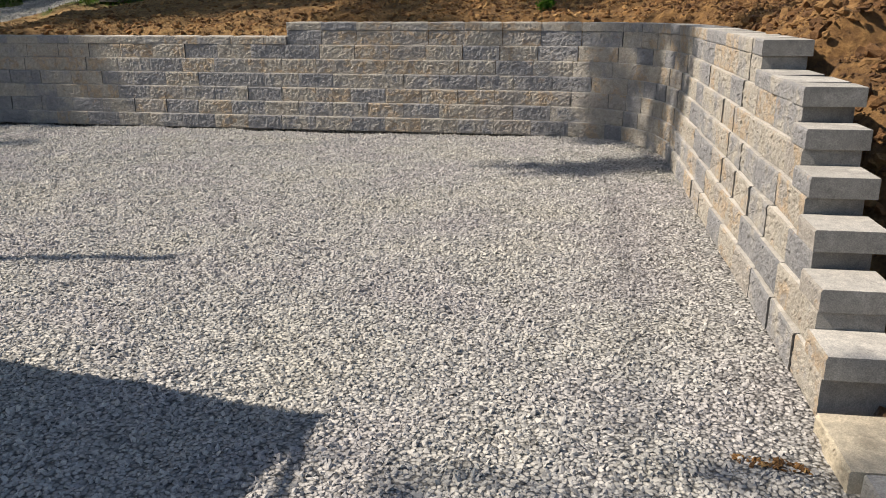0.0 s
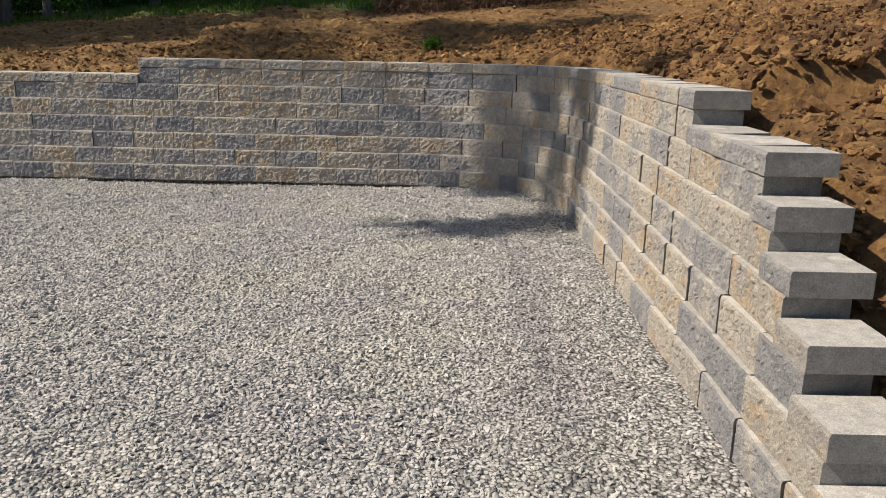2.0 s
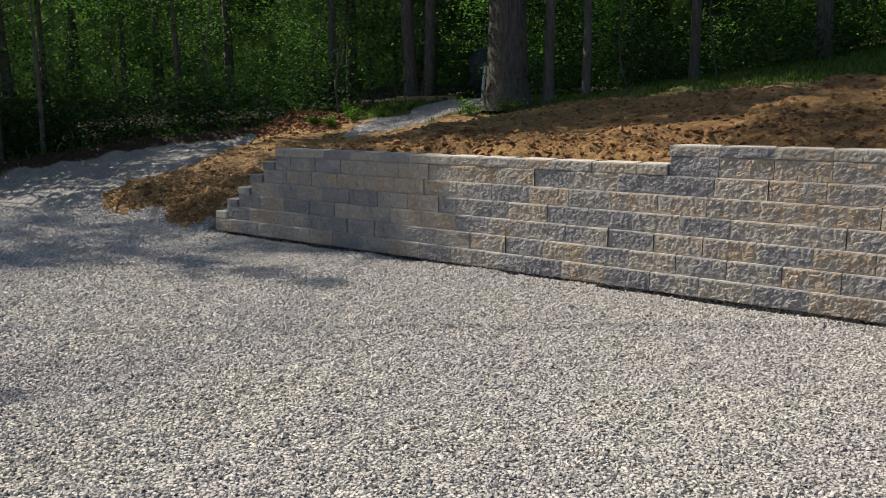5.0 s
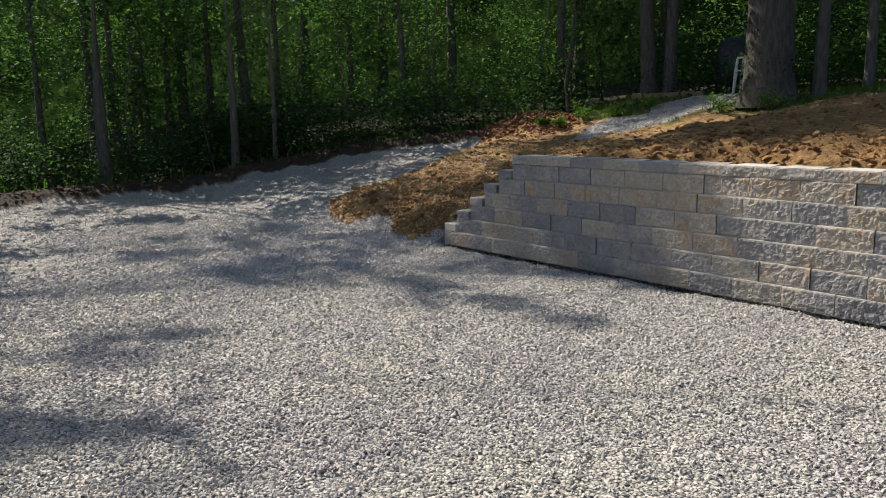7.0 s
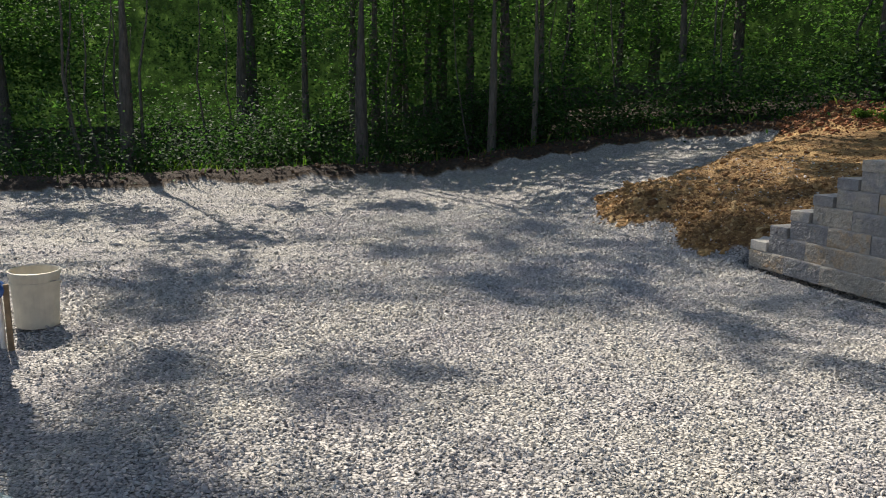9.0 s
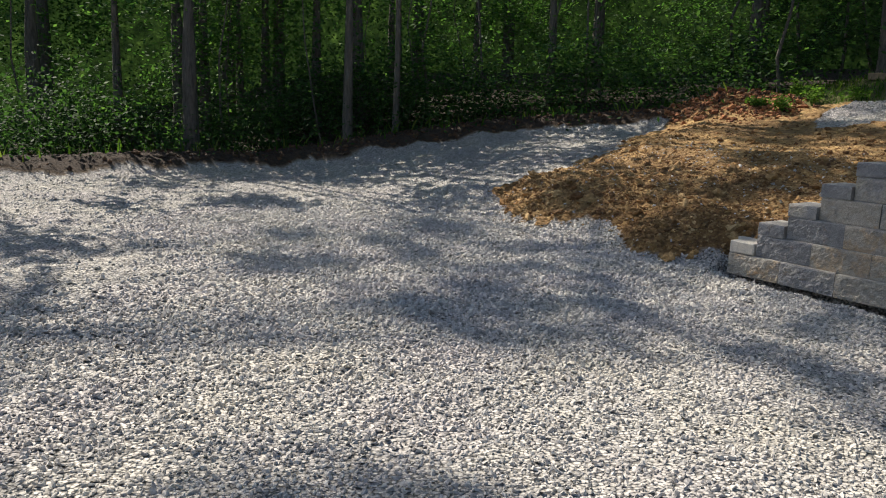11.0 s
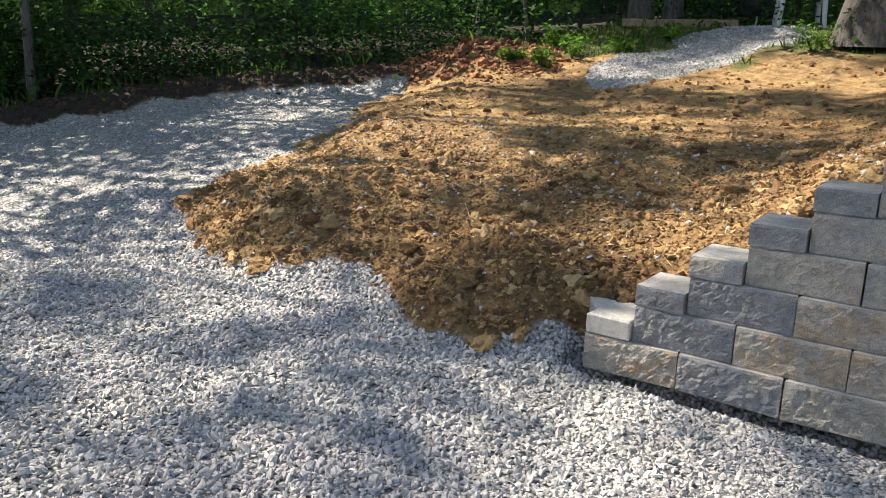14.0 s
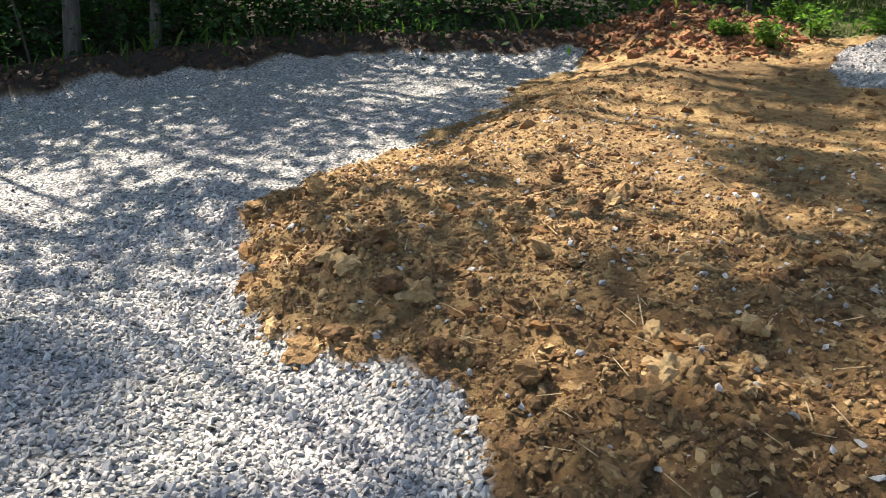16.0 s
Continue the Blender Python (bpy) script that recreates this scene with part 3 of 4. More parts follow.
def split_height(p, relief):
    """Depth of a split concrete face at p: tilted chips of two sizes on a slow swell."""
    h = 0.55 * noise.noise(p * 7)
    for scale, tilt, step in ((28.0, 1.3, 0.5), (60.0, 1.1, 0.25)):
        centre = noise.voronoi(p * scale)[1][0]
        off = p * scale - centre
        turn = noise.cell_vector(centre * 7.3)
        h += tilt * ((turn.x - 0.5) * off.x + (turn.z - 0.5) * off.z) * 24.0 / scale + step * (turn.y - 0.5)
    return relief * (0.12 + h)


def block_mesh(width, height, depth, seed, relief=0.0125, taper=0.055):
    """A block with a broken front face (towards -y), straight sides and a narrower tail; its foot in the middle of the front edge."""
    rng_b = np.random.default_rng(seed)
    nx, nz = max(3, round(width / 0.0105)), max(3, round(height / 0.0105))
    xs, zs = np.linspace(-width / 2, width / 2, nx + 1), np.linspace(0, height, nz + 1)
    shift = Vector((seed * 3.17, seed * 1.31, 0))
    slope = rng_b.uniform(-0.007, 0.007)
    bm = bmesh.new()
    rows = []
    for j, z in enumerate(zs):
        row = []
        for i, x in enumerate(xs):
            h = split_height(Vector((x, 0, z)) + shift, relief)
            edge = min(i, nx - i, j, nz - j)
            y = -h * (0.2 if edge == 0 else 0.75 if edge == 1 else 1.0) + slope * x / W * 2
            jx = 0 if i in (0, nx) else 0.003 * rng_b.uniform(-1, 1)
            jz = 0 if j in (0, nz) else 0.003 * rng_b.uniform(-1, 1)
            if j == nz:
                y += 0.005
            row.append(bm.verts.new((x + jx, y, z + jz)))
        rows.append(row)
    for j in range(nz):
        for i in range(nx):
            bm.faces.new((rows[j][i], rows[j][i + 1], rows[j + 1][i + 1], rows[j + 1][i]))
    t = taper if width > 0.3 else 0.0
    tail = [bm.verts.new(p) for p in ((-width / 2 + t, depth, 0), (width / 2 - t, depth, 0), (width / 2 - t, depth, height), (-width / 2 + t, depth, height))]
    bm.faces.new((tail[1], tail[0], tail[3], tail[2]))
    bm.faces.new([tail[0], tail[1]] + [rows[0][i] for i in range(nx, -1, -1)])
    bm.faces.new([rows[nz][i] for i in range(nx + 1)] + [tail[2], tail[3]])
    bm.faces.new([rows[j][0] for j in range(nz + 1)] + [tail[3], tail[0]])
    bm.faces.new([tail[1], tail[2]] + [rows[j][nx] for j in range(nz, -1, -1)])
    bm.normal_update()
    # tops take the light concrete, other cast faces the copy with painted shade
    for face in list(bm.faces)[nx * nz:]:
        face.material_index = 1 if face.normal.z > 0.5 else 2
    me = bpy.data.meshes.new("block")
    bm.to_mesh(me)
    bm.free()
    return me


wall = new("retaining_wall")
tagged(wall, "stepped retaining wall of split-face concrete blocks in grey and tan", "retaining wall", kind="structure")
FULL_BLOCKS = [block_mesh(W - 0.0055, H - 0.003, 0.235, 100 + i) for i in range(20)]
FULL_CAPS = [block_mesh(W - 0.003, CAP, 0.262, 200 + i, 0.009, 0.06) for i in range(8)]
rng_w = random.Random(5)


def lay(s0, s1, level, height, back, name, mat, full, depth):
    """One piece of the wall from s0 to s1 metres along it."""
    x0, y0, _ = along(s0, back)
    x1, y1, _ = along(s1, back)
    width = math.hypot(x1 - x0, y1 - y0)
    x, y, a = (x0 + x1) / 2, (y0 + y1) / 2, math.atan2(y1 - y0, x1 - x0)
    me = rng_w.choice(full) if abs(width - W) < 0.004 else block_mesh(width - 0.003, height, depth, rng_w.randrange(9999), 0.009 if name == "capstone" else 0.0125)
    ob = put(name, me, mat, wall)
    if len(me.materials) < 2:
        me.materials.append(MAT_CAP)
        me.materials.append(MAT_SHADED_SIDE)
    ob.matrix_local = pose(x + rng_w.uniform(-0.001, 0.001), y + rng_w.uniform(-0.003, 0.003), level, 0, 0, math.degrees(a) + rng_w.uniform(-0.25, 0.25))


def spans(start, stop, first=W):
    out, s, step = [], start, first
    while s < stop - 0.03:
        if abs(s + 0.1 - TIGHT) < 0.45:
            step = W * 0.52
        e = min(s + step, stop)
        if stop - e < 0.12:
            e = stop
        out.append((s, e))
        s, step = e, W
    return out


def eared_cap(level):
    """The end capstone, uncut, with its ear pointing backwards past the wall's end."""
    plan = [(0, -0.004), (0.198, -0.004), (0.198, 0.262), (0.05, 0.262), (0.005, 0.235), (-0.115, 0.335), (-0.155, 0.295), (0.005, 0.09)]
    bm = bmesh.new()
    low = [bm.verts.new((x, y, 0)) for x, y in plan]
    face = bm.faces.new(low[::-1])
    up = bmesh.ops.extrude_face_region(bm, geom=[face])["geom"]
    bmesh.ops.translate(bm, vec=(0, 0, CAP), verts=[v for v in up if isinstance(v, bmesh.types.BMVert)])
    bmesh.ops.recalc_face_normals(bm, faces=bm.faces)
    bmesh.ops.bevel(bm, geom=bm.edges, offset=0.006, segments=1, affect="EDGES")
    for v in bm.verts:
        v.co += 0.003 * Vector((noise.noise(v.co * 40), noise.noise(v.co * 50 + Vector((3, 1, 2))), 0))
    ob = part("capstone", bm, MAT_CAP, wall)
    ob.matrix_local = pose(0, 0, level)


STARTS = {1: (0.0, W), 2: (0.5 * W, W), 3: (W, W), 4: (1.5 * W, W), 5: (2 * W, W), 6: (2.5 * W, 0.6 * W), 7: (14.16 * W, W)}
for k, (begin, first) in STARTS.items():
    for s0, s1 in spans(begin, end_s(RIGHT_END[k]) - 0.02, first):
        lay(s0, s1, (k - 1) * H, H - 0.0025, SET * (k - 1), "block", MAT_BLOCK, FULL_BLOCKS, 0.235)
for k in range(1, 8):
    back = SET * (k - 1) - 0.004
    if k == 1:
        eared_cap(H)
    elif k < 6:
        lay(STARTS[k][0] - 0.004, STARTS[k + 1][0] - 0.002, k * H, CAP, back, "capstone", MAT_BLOCK, FULL_CAPS, 0.262)
    elif k == 6:
        for s0, s1 in spans(STARTS[6][0] - 0.004, STARTS[7][0] - 0.002):
            lay(s0, s1, k * H, CAP, back, "capstone", MAT_BLOCK, FULL_CAPS, 0.262)
    if k == 7:
        for s0, s1 in spans(STARTS[7][0], end_s(RIGHT_END[7])):
            lay(s0, s1, k * H, CAP, back, "capstone", MAT_BLOCK, FULL_CAPS, 0.262)
    else:
        for s0, s1 in spans(end_s(RIGHT_END[k + 1]) - 0.018, end_s(RIGHT_END[k])):
            lay(s0, s1, k * H, CAP, back, "capstone", MAT_BLOCK, FULL_CAPS, 0.262)


# ---- trees ----
def limb(bm, points, radii, sides=8):
    rings = []
    for i, (p, r) in enumerate(zip(points, radii)):
        d = (points[min(i + 1, len(points) - 1)] - points[max(i - 1, 0)]).normalized()
        u = d.orthogonal().normalized()
        v = d.cross(u)
        rings.append([bm.verts.new(p + r * (math.cos(a) * u + math.sin(a) * v)) for a in (2 * math.pi * j / sides for j in range(sides))])
    for a, b in zip(rings, rings[1:]):
        for j in range(sides):
            bm.faces.new((a[j], a[(j + 1) % sides], b[(j + 1) % sides], b[j]))
    bm.faces.new(rings[-1])


def leaf_cloud(centres, spreads, counts, size, seed):
    """Leaves strewn about the given centres: points and quads."""
    r = np.random.default_rng(seed)
    c = np.repeat(np.asarray(centres, float), counts, axis=0)
    sp = np.repeat(np.asarray(spreads, float), counts, axis=0)
    n = len(c)
    p = c + r.normal(0, 1, (n, 3)) * sp * 0.5
    u = r.normal(0, 1, (n, 3))
    u[:, 2] *= 0.5
    u /= np.linalg.norm(u, axis=1, keepdims=True)
    v = np.cross(u, r.normal(0, 1, (n, 3)) + (0, 0, 2.2))
    v /= np.linalg.norm(v, axis=1, keepdims=True) + 1e-9
    s = (size * r.uniform(0.6, 1.3, n))[:, None]
    quad = np.stack([p - u * s, p - v * s * 0.5, p + u * s, p + v * s * 0.5], 1)
    return quad.reshape(-1, 3), np.arange(4 * n).reshape(-1, 4)


def tree(x, y, radius, height, lean=(0, 0), crown_from=0.45, crown=2.4, leaves=5000, leaf=0.11, seed=0, bark=None, label="tall grey-barked broadleaf tree at the edge of the woods", flare=1.35, tight=1.1, clumps=0, thin=0.0):
    r = random.Random(seed)
    foot = float(land(x, y, False)) - 0.06
    root = new("tree")
    root.location = (x, y, foot)
    pts, rad = [], []
    for i in range(10):
        f = i / 9
        pts.append(Vector((lean[0] * f * height + 0.06 * math.sin(3 * f + seed) * f * 3, lean[1] * f * height + 0.05 * math.cos(4 * f + seed) * f * 3, f * height)))
        rad.append(radius * (flare if i == 0 else 1.0) * (1 - 0.75 * f) * (1 - thin * float(ramp(f * height, 1.8, 3.2))))
    pts.insert(1, pts[0].lerp(pts[1], 0.25))
    rad.insert(1, radius * 1.05)
    bm = bmesh.new()
    limb(bm, pts, rad, 14 if radius > 0.2 else 9)
    tips = []
    for i in range(13):
        f = r.uniform(crown_from, 0.97)
        k = min(int(f * 9) + 1, 10)
        a, b = r.uniform(0, 6.283), crown * r.uniform(0.6, 1.1) * (1.15 - 0.6 * f)
        start = pts[k]
        end = start + Vector((math.cos(a) * b, math.sin(a) * b, b * r.uniform(0.2, 0.7)))
        mid = start.lerp(end, 0.5) + Vector((0, 0, 0.12 * b))
        limb(bm, [start, mid, end], [rad[k] * 0.5, rad[k] * 0.3, 0.012], 5)
        tips += [(mid, b * 0.5), (end, b * 0.6)]
    part("trunk", bm, bark or MAT_BARK, root, smooth=True)
    tips.append((pts[-1], crown * 0.6))
    if clumps:
        tips = [(p, 1.1 + 0.5 * r.random()) for p, _ in r.sample(tips, min(clumps, len(tips)))]
    if leaves:
        each = leaves // len(tips)
        v, q = leaf_cloud([t[0] for t in tips], [(t[1] * tight, t[1] * tight, t[1] * tight) for t in tips], [each] * len(tips), leaf, seed + 1)
        put("crown", fast_mesh("crown", v, q), MAT_LEAF, root)
    tagged(root, label, "tree", "trees of the woods")
    return root


big_tree = tree(0.0, 6.55, 0.37, 17, (0.005, 0), 0.45, 3.4, 5000, 0.12, 3, label="thick old tree with furrowed grey bark and ivy at its foot")
TREES = [  # x, y, radius, height, lean
    (0.6, 7.0, 0.10, 12, 0.0), (1.22, 7.3, 0.08, 11, 0.0), (2.35, 9.6, 0.10, 13, 0.0), (4.5, 10.3, 0.15, 14, 0.0),
    (-2.95, 7.35, 0.15, 14, -0.06), (-2.6, 7.5, 0.12, 13, 0.01), (-7.74, 4.9, 0.085, 12, -0.03), (-9.56, 2.8, 0.07, 12, -0.03),
    (-10.2, 2.3, 0.15, 15, -0.05), (-9.4, -1.1, 0.13, 15, -0.01), (-9.6, -5.3, 0.13, 15, 0.0), (-8.6, 1.25, 0.09, 13, -0.02),
    (-8.3, 2.0, 0.06, 12, 0.0), (-11.0, -0.8, 0.15, 15, 0.0), (-12.4, -7.6, 0.2, 15, 0.0), (-12.0, -3.0, 0.14, 14, 0.0),
]
FAR_TREES = [
    (9.33, 9.0, 0.15, 14, 0.0), (10.1, 9.5, 0.24, 15, 0.0), (10.65, 9.9, 0.22, 15, 0.0), (11.5, 9.9, 0.08, 12, 0.0),
    (13.0, 9.6, 0.16, 14, 0.0), (14.3, 9.8, 0.15, 14, 0.0), (6.6, 13.4, 0.16, 14, 0.0), (-5.4, 7.4, 0.10, 13, 0.02),
    (-4.0, 9.2, 0.14, 14, 0.0), (-6.8, 9.5, 0.16, 15, 0.0), (-9.4, 7.6, 0.13, 14, 0.0), (12.5, 18.0, 0.24, 15, 0.0),
]
for i, (x, y, r, h, ln) in enumerate(TREES + FAR_TREES):
    west = x < -7 and y < 6
    high = west and 0.5 < y < 3 and x < -9
    few = west and (x > -9 or (x < -10.5 and -1 < y < 0))
    tree(x, y, r, 22.0 if high else 6.5 if few else 7.5 if west else h, (ln, 0), 0.68 if high else 0.5 if west else 0.35, 2.8 if high else 1.8 if west else 2.4, 1900 if high else 200 if few else 600 if west else 4000, 0.10, 20 + i, MAT_BARK_PALE if r < 0.11 else MAT_BARK, tight=0.42 if west else 1.1, clumps=15 if high else 2 if few else 6 if west else 0, thin=0.6 if west else 0.0)
# taller woods further in, added so that their crowns dapple the yard
for i, (x, y, h, k) in enumerate([(-15.6, -9.0, 17, 5), (-15.0, -2.4, 18, 3), (-16.0, 1.0, 17, 3),
                                  (-17.5, -12.5, 13, 9), (-12.6, 0.6, 20, 12), (-13.4, 2.0, 20, 12), (-13.5, 5.6, 16, 16), (-12.0, 7.2, 14, 16)]):
    tree(x, y, 0.14, h, (0, 0), 0.6, 2.5, 230 * k, 0.10, 120 + i, tight=0.42, clumps=k, thin=0.5)
# more added trees, so tall that their crowns throw shade onto the bank
for i, (x, y) in enumerate([(-10.9, -0.4), (-11.6, 1.0), (-10.6, 1.6)]):
    tree(x, y, 0.1, 24, (0, 0), 0.66, 2.1, 2000, 0.10, 180 + i, tight=0.40, clumps=15, thin=0.5)
tree(-10.8, -1.9, 0.08, 25, (0, 0), 0.82, 1.6, 1300, 0.10, 190, tight=0.6, clumps=10, thin=0.5)
# low added trees that keep the sun off the wood's edge
for i, (x, y) in enumerate([(-12.3, 1.6), (-11.6, 3.8), (-12.8, -0.4), (-10.8, 5.4), (-11.4, 0.4)]):
    tree(x, y, 0.08, 7.5, (0, 0), 0.35, 1.9, 1500, 0.09, 160 + i, tight=0.6, clumps=13, thin=0.7)


def shade_tree():
    """A tall tree added out of view to cast dapples; its long boughs reach out high over the yard, and each is named by
    the ground that it shades.
    """
    root = tree(-16.2, -10.6, 0.2, 16.5, (0, 0), 0.8, 1.2, 0, 0.1, 201, label="unseen added tree with high open boughs that shade the yard", thin=0.4)
    foot, r = Vector(root.location), random.Random(31)
    boughs = [((0.3, -1.3), (1.3, -1.75), (3.3, -1.25)), ((-2.6, -3.0), (-1.0, -2.6), (0.45, -1.95)), ((-2.8, -1.75), (-1.2, -1.65), (0.05, -1.1)),
              ((-3.2, -0.6), (-1.7, -1.1), (-0.5, -0.9)), ((0.7, -0.5), (1.2, -0.45), (1.9, -0.5)), ((1.2, -0.95), (1.6, -1.05), (2.1, -1.15)),
              ((-0.3, -2.95), (0.3, -2.65), (1.0, -2.3)), ((-1.2, -5.3), (-0.4, -4.8), (0.2, -5.1)), ((1.0, -4.95), (1.5, -4.65), (1.95, -4.2)),
              ((1.9, -5.05), (2.3, -5.35), (3.0, -5.1)), ((1.6, -5.6), (2.6, -5.6), (3.2, -4.75)), ((1.2, 0.12), (2.2, 0.15), (3.3, 0.2)), ((1.5, 0.22), (2.6, 0.28), (3.9, 0.3)),
              ((2.2, 2.1), (4.0, 2.4), (5.4, 2.9)), ((1.6, 3.6), (4.2, 4.0), (6.2, 4.4)), ((9.6, 2.0), (10.8, 2.2), (12.4, 2.3)),
              ((1.9, 1.2), (3.0, 1.4), (4.6, 1.7)), ((1.9, 2.7), (3.2, 3.0), (4.6, 3.3)),
              ((-2.3, -0.05), (-1.8, 0.08), (-1.3, 0.55)), ((-1.2, 0.85), (-0.6, 0.75), (0.1, 0.9)), ((-0.8, 6.1), (0.0, 7.1), (0.5, 8.2))]
    ends, twigs = [], bmesh.new()
    for bough in boughs:
        line = [Vector((x, y, 0)) for x, y in bough]
        z = r.uniform(16.4, 18.2)
        # moves a spot of wanted shade up along the sun's ray
        place = lambda p, h: p + to_sun * (h / to_sun.z) - foot
        high = [place(p, z + 0.3 * k) for k, p in enumerate(line)]
        limb(twigs, [Vector((0, 0, 13.5 + r.random())), high[0].lerp(Vector((0, 0, 15)), 0.5), *high], [0.025, 0.018, 0.014, 0.010, 0.005], 5)
        for p, q in zip(line, line[1:]):
            n = max(1, round((q - p).length / (0.27 if p.y < -4 or 0.1 < p.y < 0.3 else 0.5 if p.y < 1 else 0.36)))
            for k in range(n):
                at = p.lerp(q, (k + r.random()) / n) + Vector((r.gauss(0, 0.16), r.gauss(0, 0.22), 0))
                ends.append((place(at, z + r.uniform(-0.3, 0.6)), r.uniform(0.5, 1.1) * (1.5 if p.y > 1 else 1.0)))
    part("branches", twigs, MAT_BARK, root)
    v, q = leaf_cloud([p for p, _ in ends], [(0.48 * k, 0.46 * k, 0.40 * k) for _, k in ends], [round(70 * k * k) + 12 for _, k in ends], 0.10, 203)
    put("crown", fast_mesh("crown", v, q), MAT_LEAF, root)


shade_tree()


def corner_shade_tree():
    """A tall tree added out of view, with one long limb over the yard to shade the wall's bend."""
    root = tree(-3.2, -10.4, 0.2, 16, (0, 0), 0.7, 2.0, 2400, 0.11, 77, label="unseen added tree with one long limb that shades the wall's bend")
    # leaf clumps set on the sun's rays to the shaded corner
    limb_end = [Vector(p) for p in ((-4.8, -4.5, 14.4), (-4.4, -4.4, 14.5), (-4.0, -4.2, 14.4), (-3.5, -4.0, 14.7), (-3.0, -3.6, 14.8), (-2.7, -4.0, 15.1), (-3.4, -3.3, 14.3), (-3.9, -2.8, 14.5), (-3.3, -2.9, 14.7), (-4.3, -2.9, 14.4), (-3.6, -2.5, 14.9))]
    foot = Vector(root.location)
    bm = bmesh.new()
    limb(bm, [Vector((0, 0, 13.2)), Vector((-0.6, 2.6, 14.0)), limb_end[1] - foot], [0.02, 0.012, 0.008], 6)
    for p in limb_end:
        if p == limb_end[1]:
            continue
        limb(bm, [limb_end[1] - foot, p - foot], [0.008, 0.004], 5)
    part("long_limb", bm, MAT_BARK, root)
    v, q = leaf_cloud([p - foot for p in limb_end], [(0.42, 0.36, 0.36)] * 11, [120] * 11, 0.10, 79)
    put("limb_leaves", fast_mesh("limb_leaves", v, q), MAT_LEAF, root)


corner_shade_tree()

# ---- undergrowth and far woods ----
rng = np.random.default_rng(11)


def thicket(name, n, depth, tall, leaf, each, seed, mat, label, bald=0.15):
    """Leafy clumps behind the border of the clearing."""
    r = np.random.default_rng(seed)
    x, y = r.uniform(-26, 26, 30 * n), r.uniform(-16, 34, 30 * n)
    e = wood_edge(x, y)
    ok = (e > depth[0] + 0.5 * vnoise(x, y, 1.1, seed + 3)) & (e < depth[1]) & (x > -22) & (vnoise(x, y, 1.7, seed + 7) + 0.5 * vnoise(x, y, 0.7, seed + 9) > bald)
    x, y, e = x[ok][:n], y[ok][:n], e[ok][:n]
    z = land(x, y, False)
    top = tall[0] + (tall[1] - tall[0]) * (0.55 + 0.45 * vnoise(x, y, 1.6, seed)) * ramp(e, depth[0] - 0.4, depth[0] + 1.4)
    h = top * r.random(len(x)) ** 0.7
    c = np.stack([x, y, z + h], -1)
    sp = np.stack([r.uniform(0.5, 1.1, len(x)), r.uniform(0.5, 1.1, len(x)), r.uniform(0.35, 0.8, len(x))], -1)
    v, q = leaf_cloud(c, sp, [each] * len(x), leaf, seed + 1)
    return tagged(put(name, fast_mesh(name, v, q), mat), label, "undergrowth", kind="stuff")


thicket("undergrowth", 620, (0.35, 3.4), (0.05, 1.5), 0.042, 230, 51, MAT_BUSH, "dense green shrubs and saplings along the edge of the woods", -0.3)
thicket("woods_foliage", 620, (1.5, 8.0), (2.0, 6.5), 0.052, 300, 53, MAT_LEAF, "deep shaded foliage inside the woods")


def stems():
    """Thin trunks of saplings among the undergrowth."""
    r = random.Random(15)
    done = 0
    while done < 46:
        x, y = r.uniform(-16, 9), r.uniform(-12, 14)
        e = float(wood_edge(x, y))
        if not 0.3 < e < 5:
            continue
        foot, h, rad = float(land(x, y, False)) - 0.1, r.uniform(2.6, 3.8), r.uniform(0.015, 0.04)
        lean = Vector((r.uniform(-0.1, 0.1), r.uniform(-0.1, 0.1), 1))
        bm = bmesh.new()
        limb(bm, [Vector((x, y, foot)) + lean * h * f + Vector((0.08 * math.sin(9 * f + done), 0.08 * math.cos(7 * f), 0)) for f in (0, 0.25, 0.5, 0.75, 1)], [rad, rad * 0.85, rad * 0.7, rad * 0.5, rad * 0.2], 6)
        ob = part("sapling", bm, MAT_BARK_PALE if done % 2 else MAT_BARK, None, smooth=True)
        tagged(ob, "thin bare sapling stem in the undergrowth", "sapling", "saplings of the woods")
        done += 1


stems()


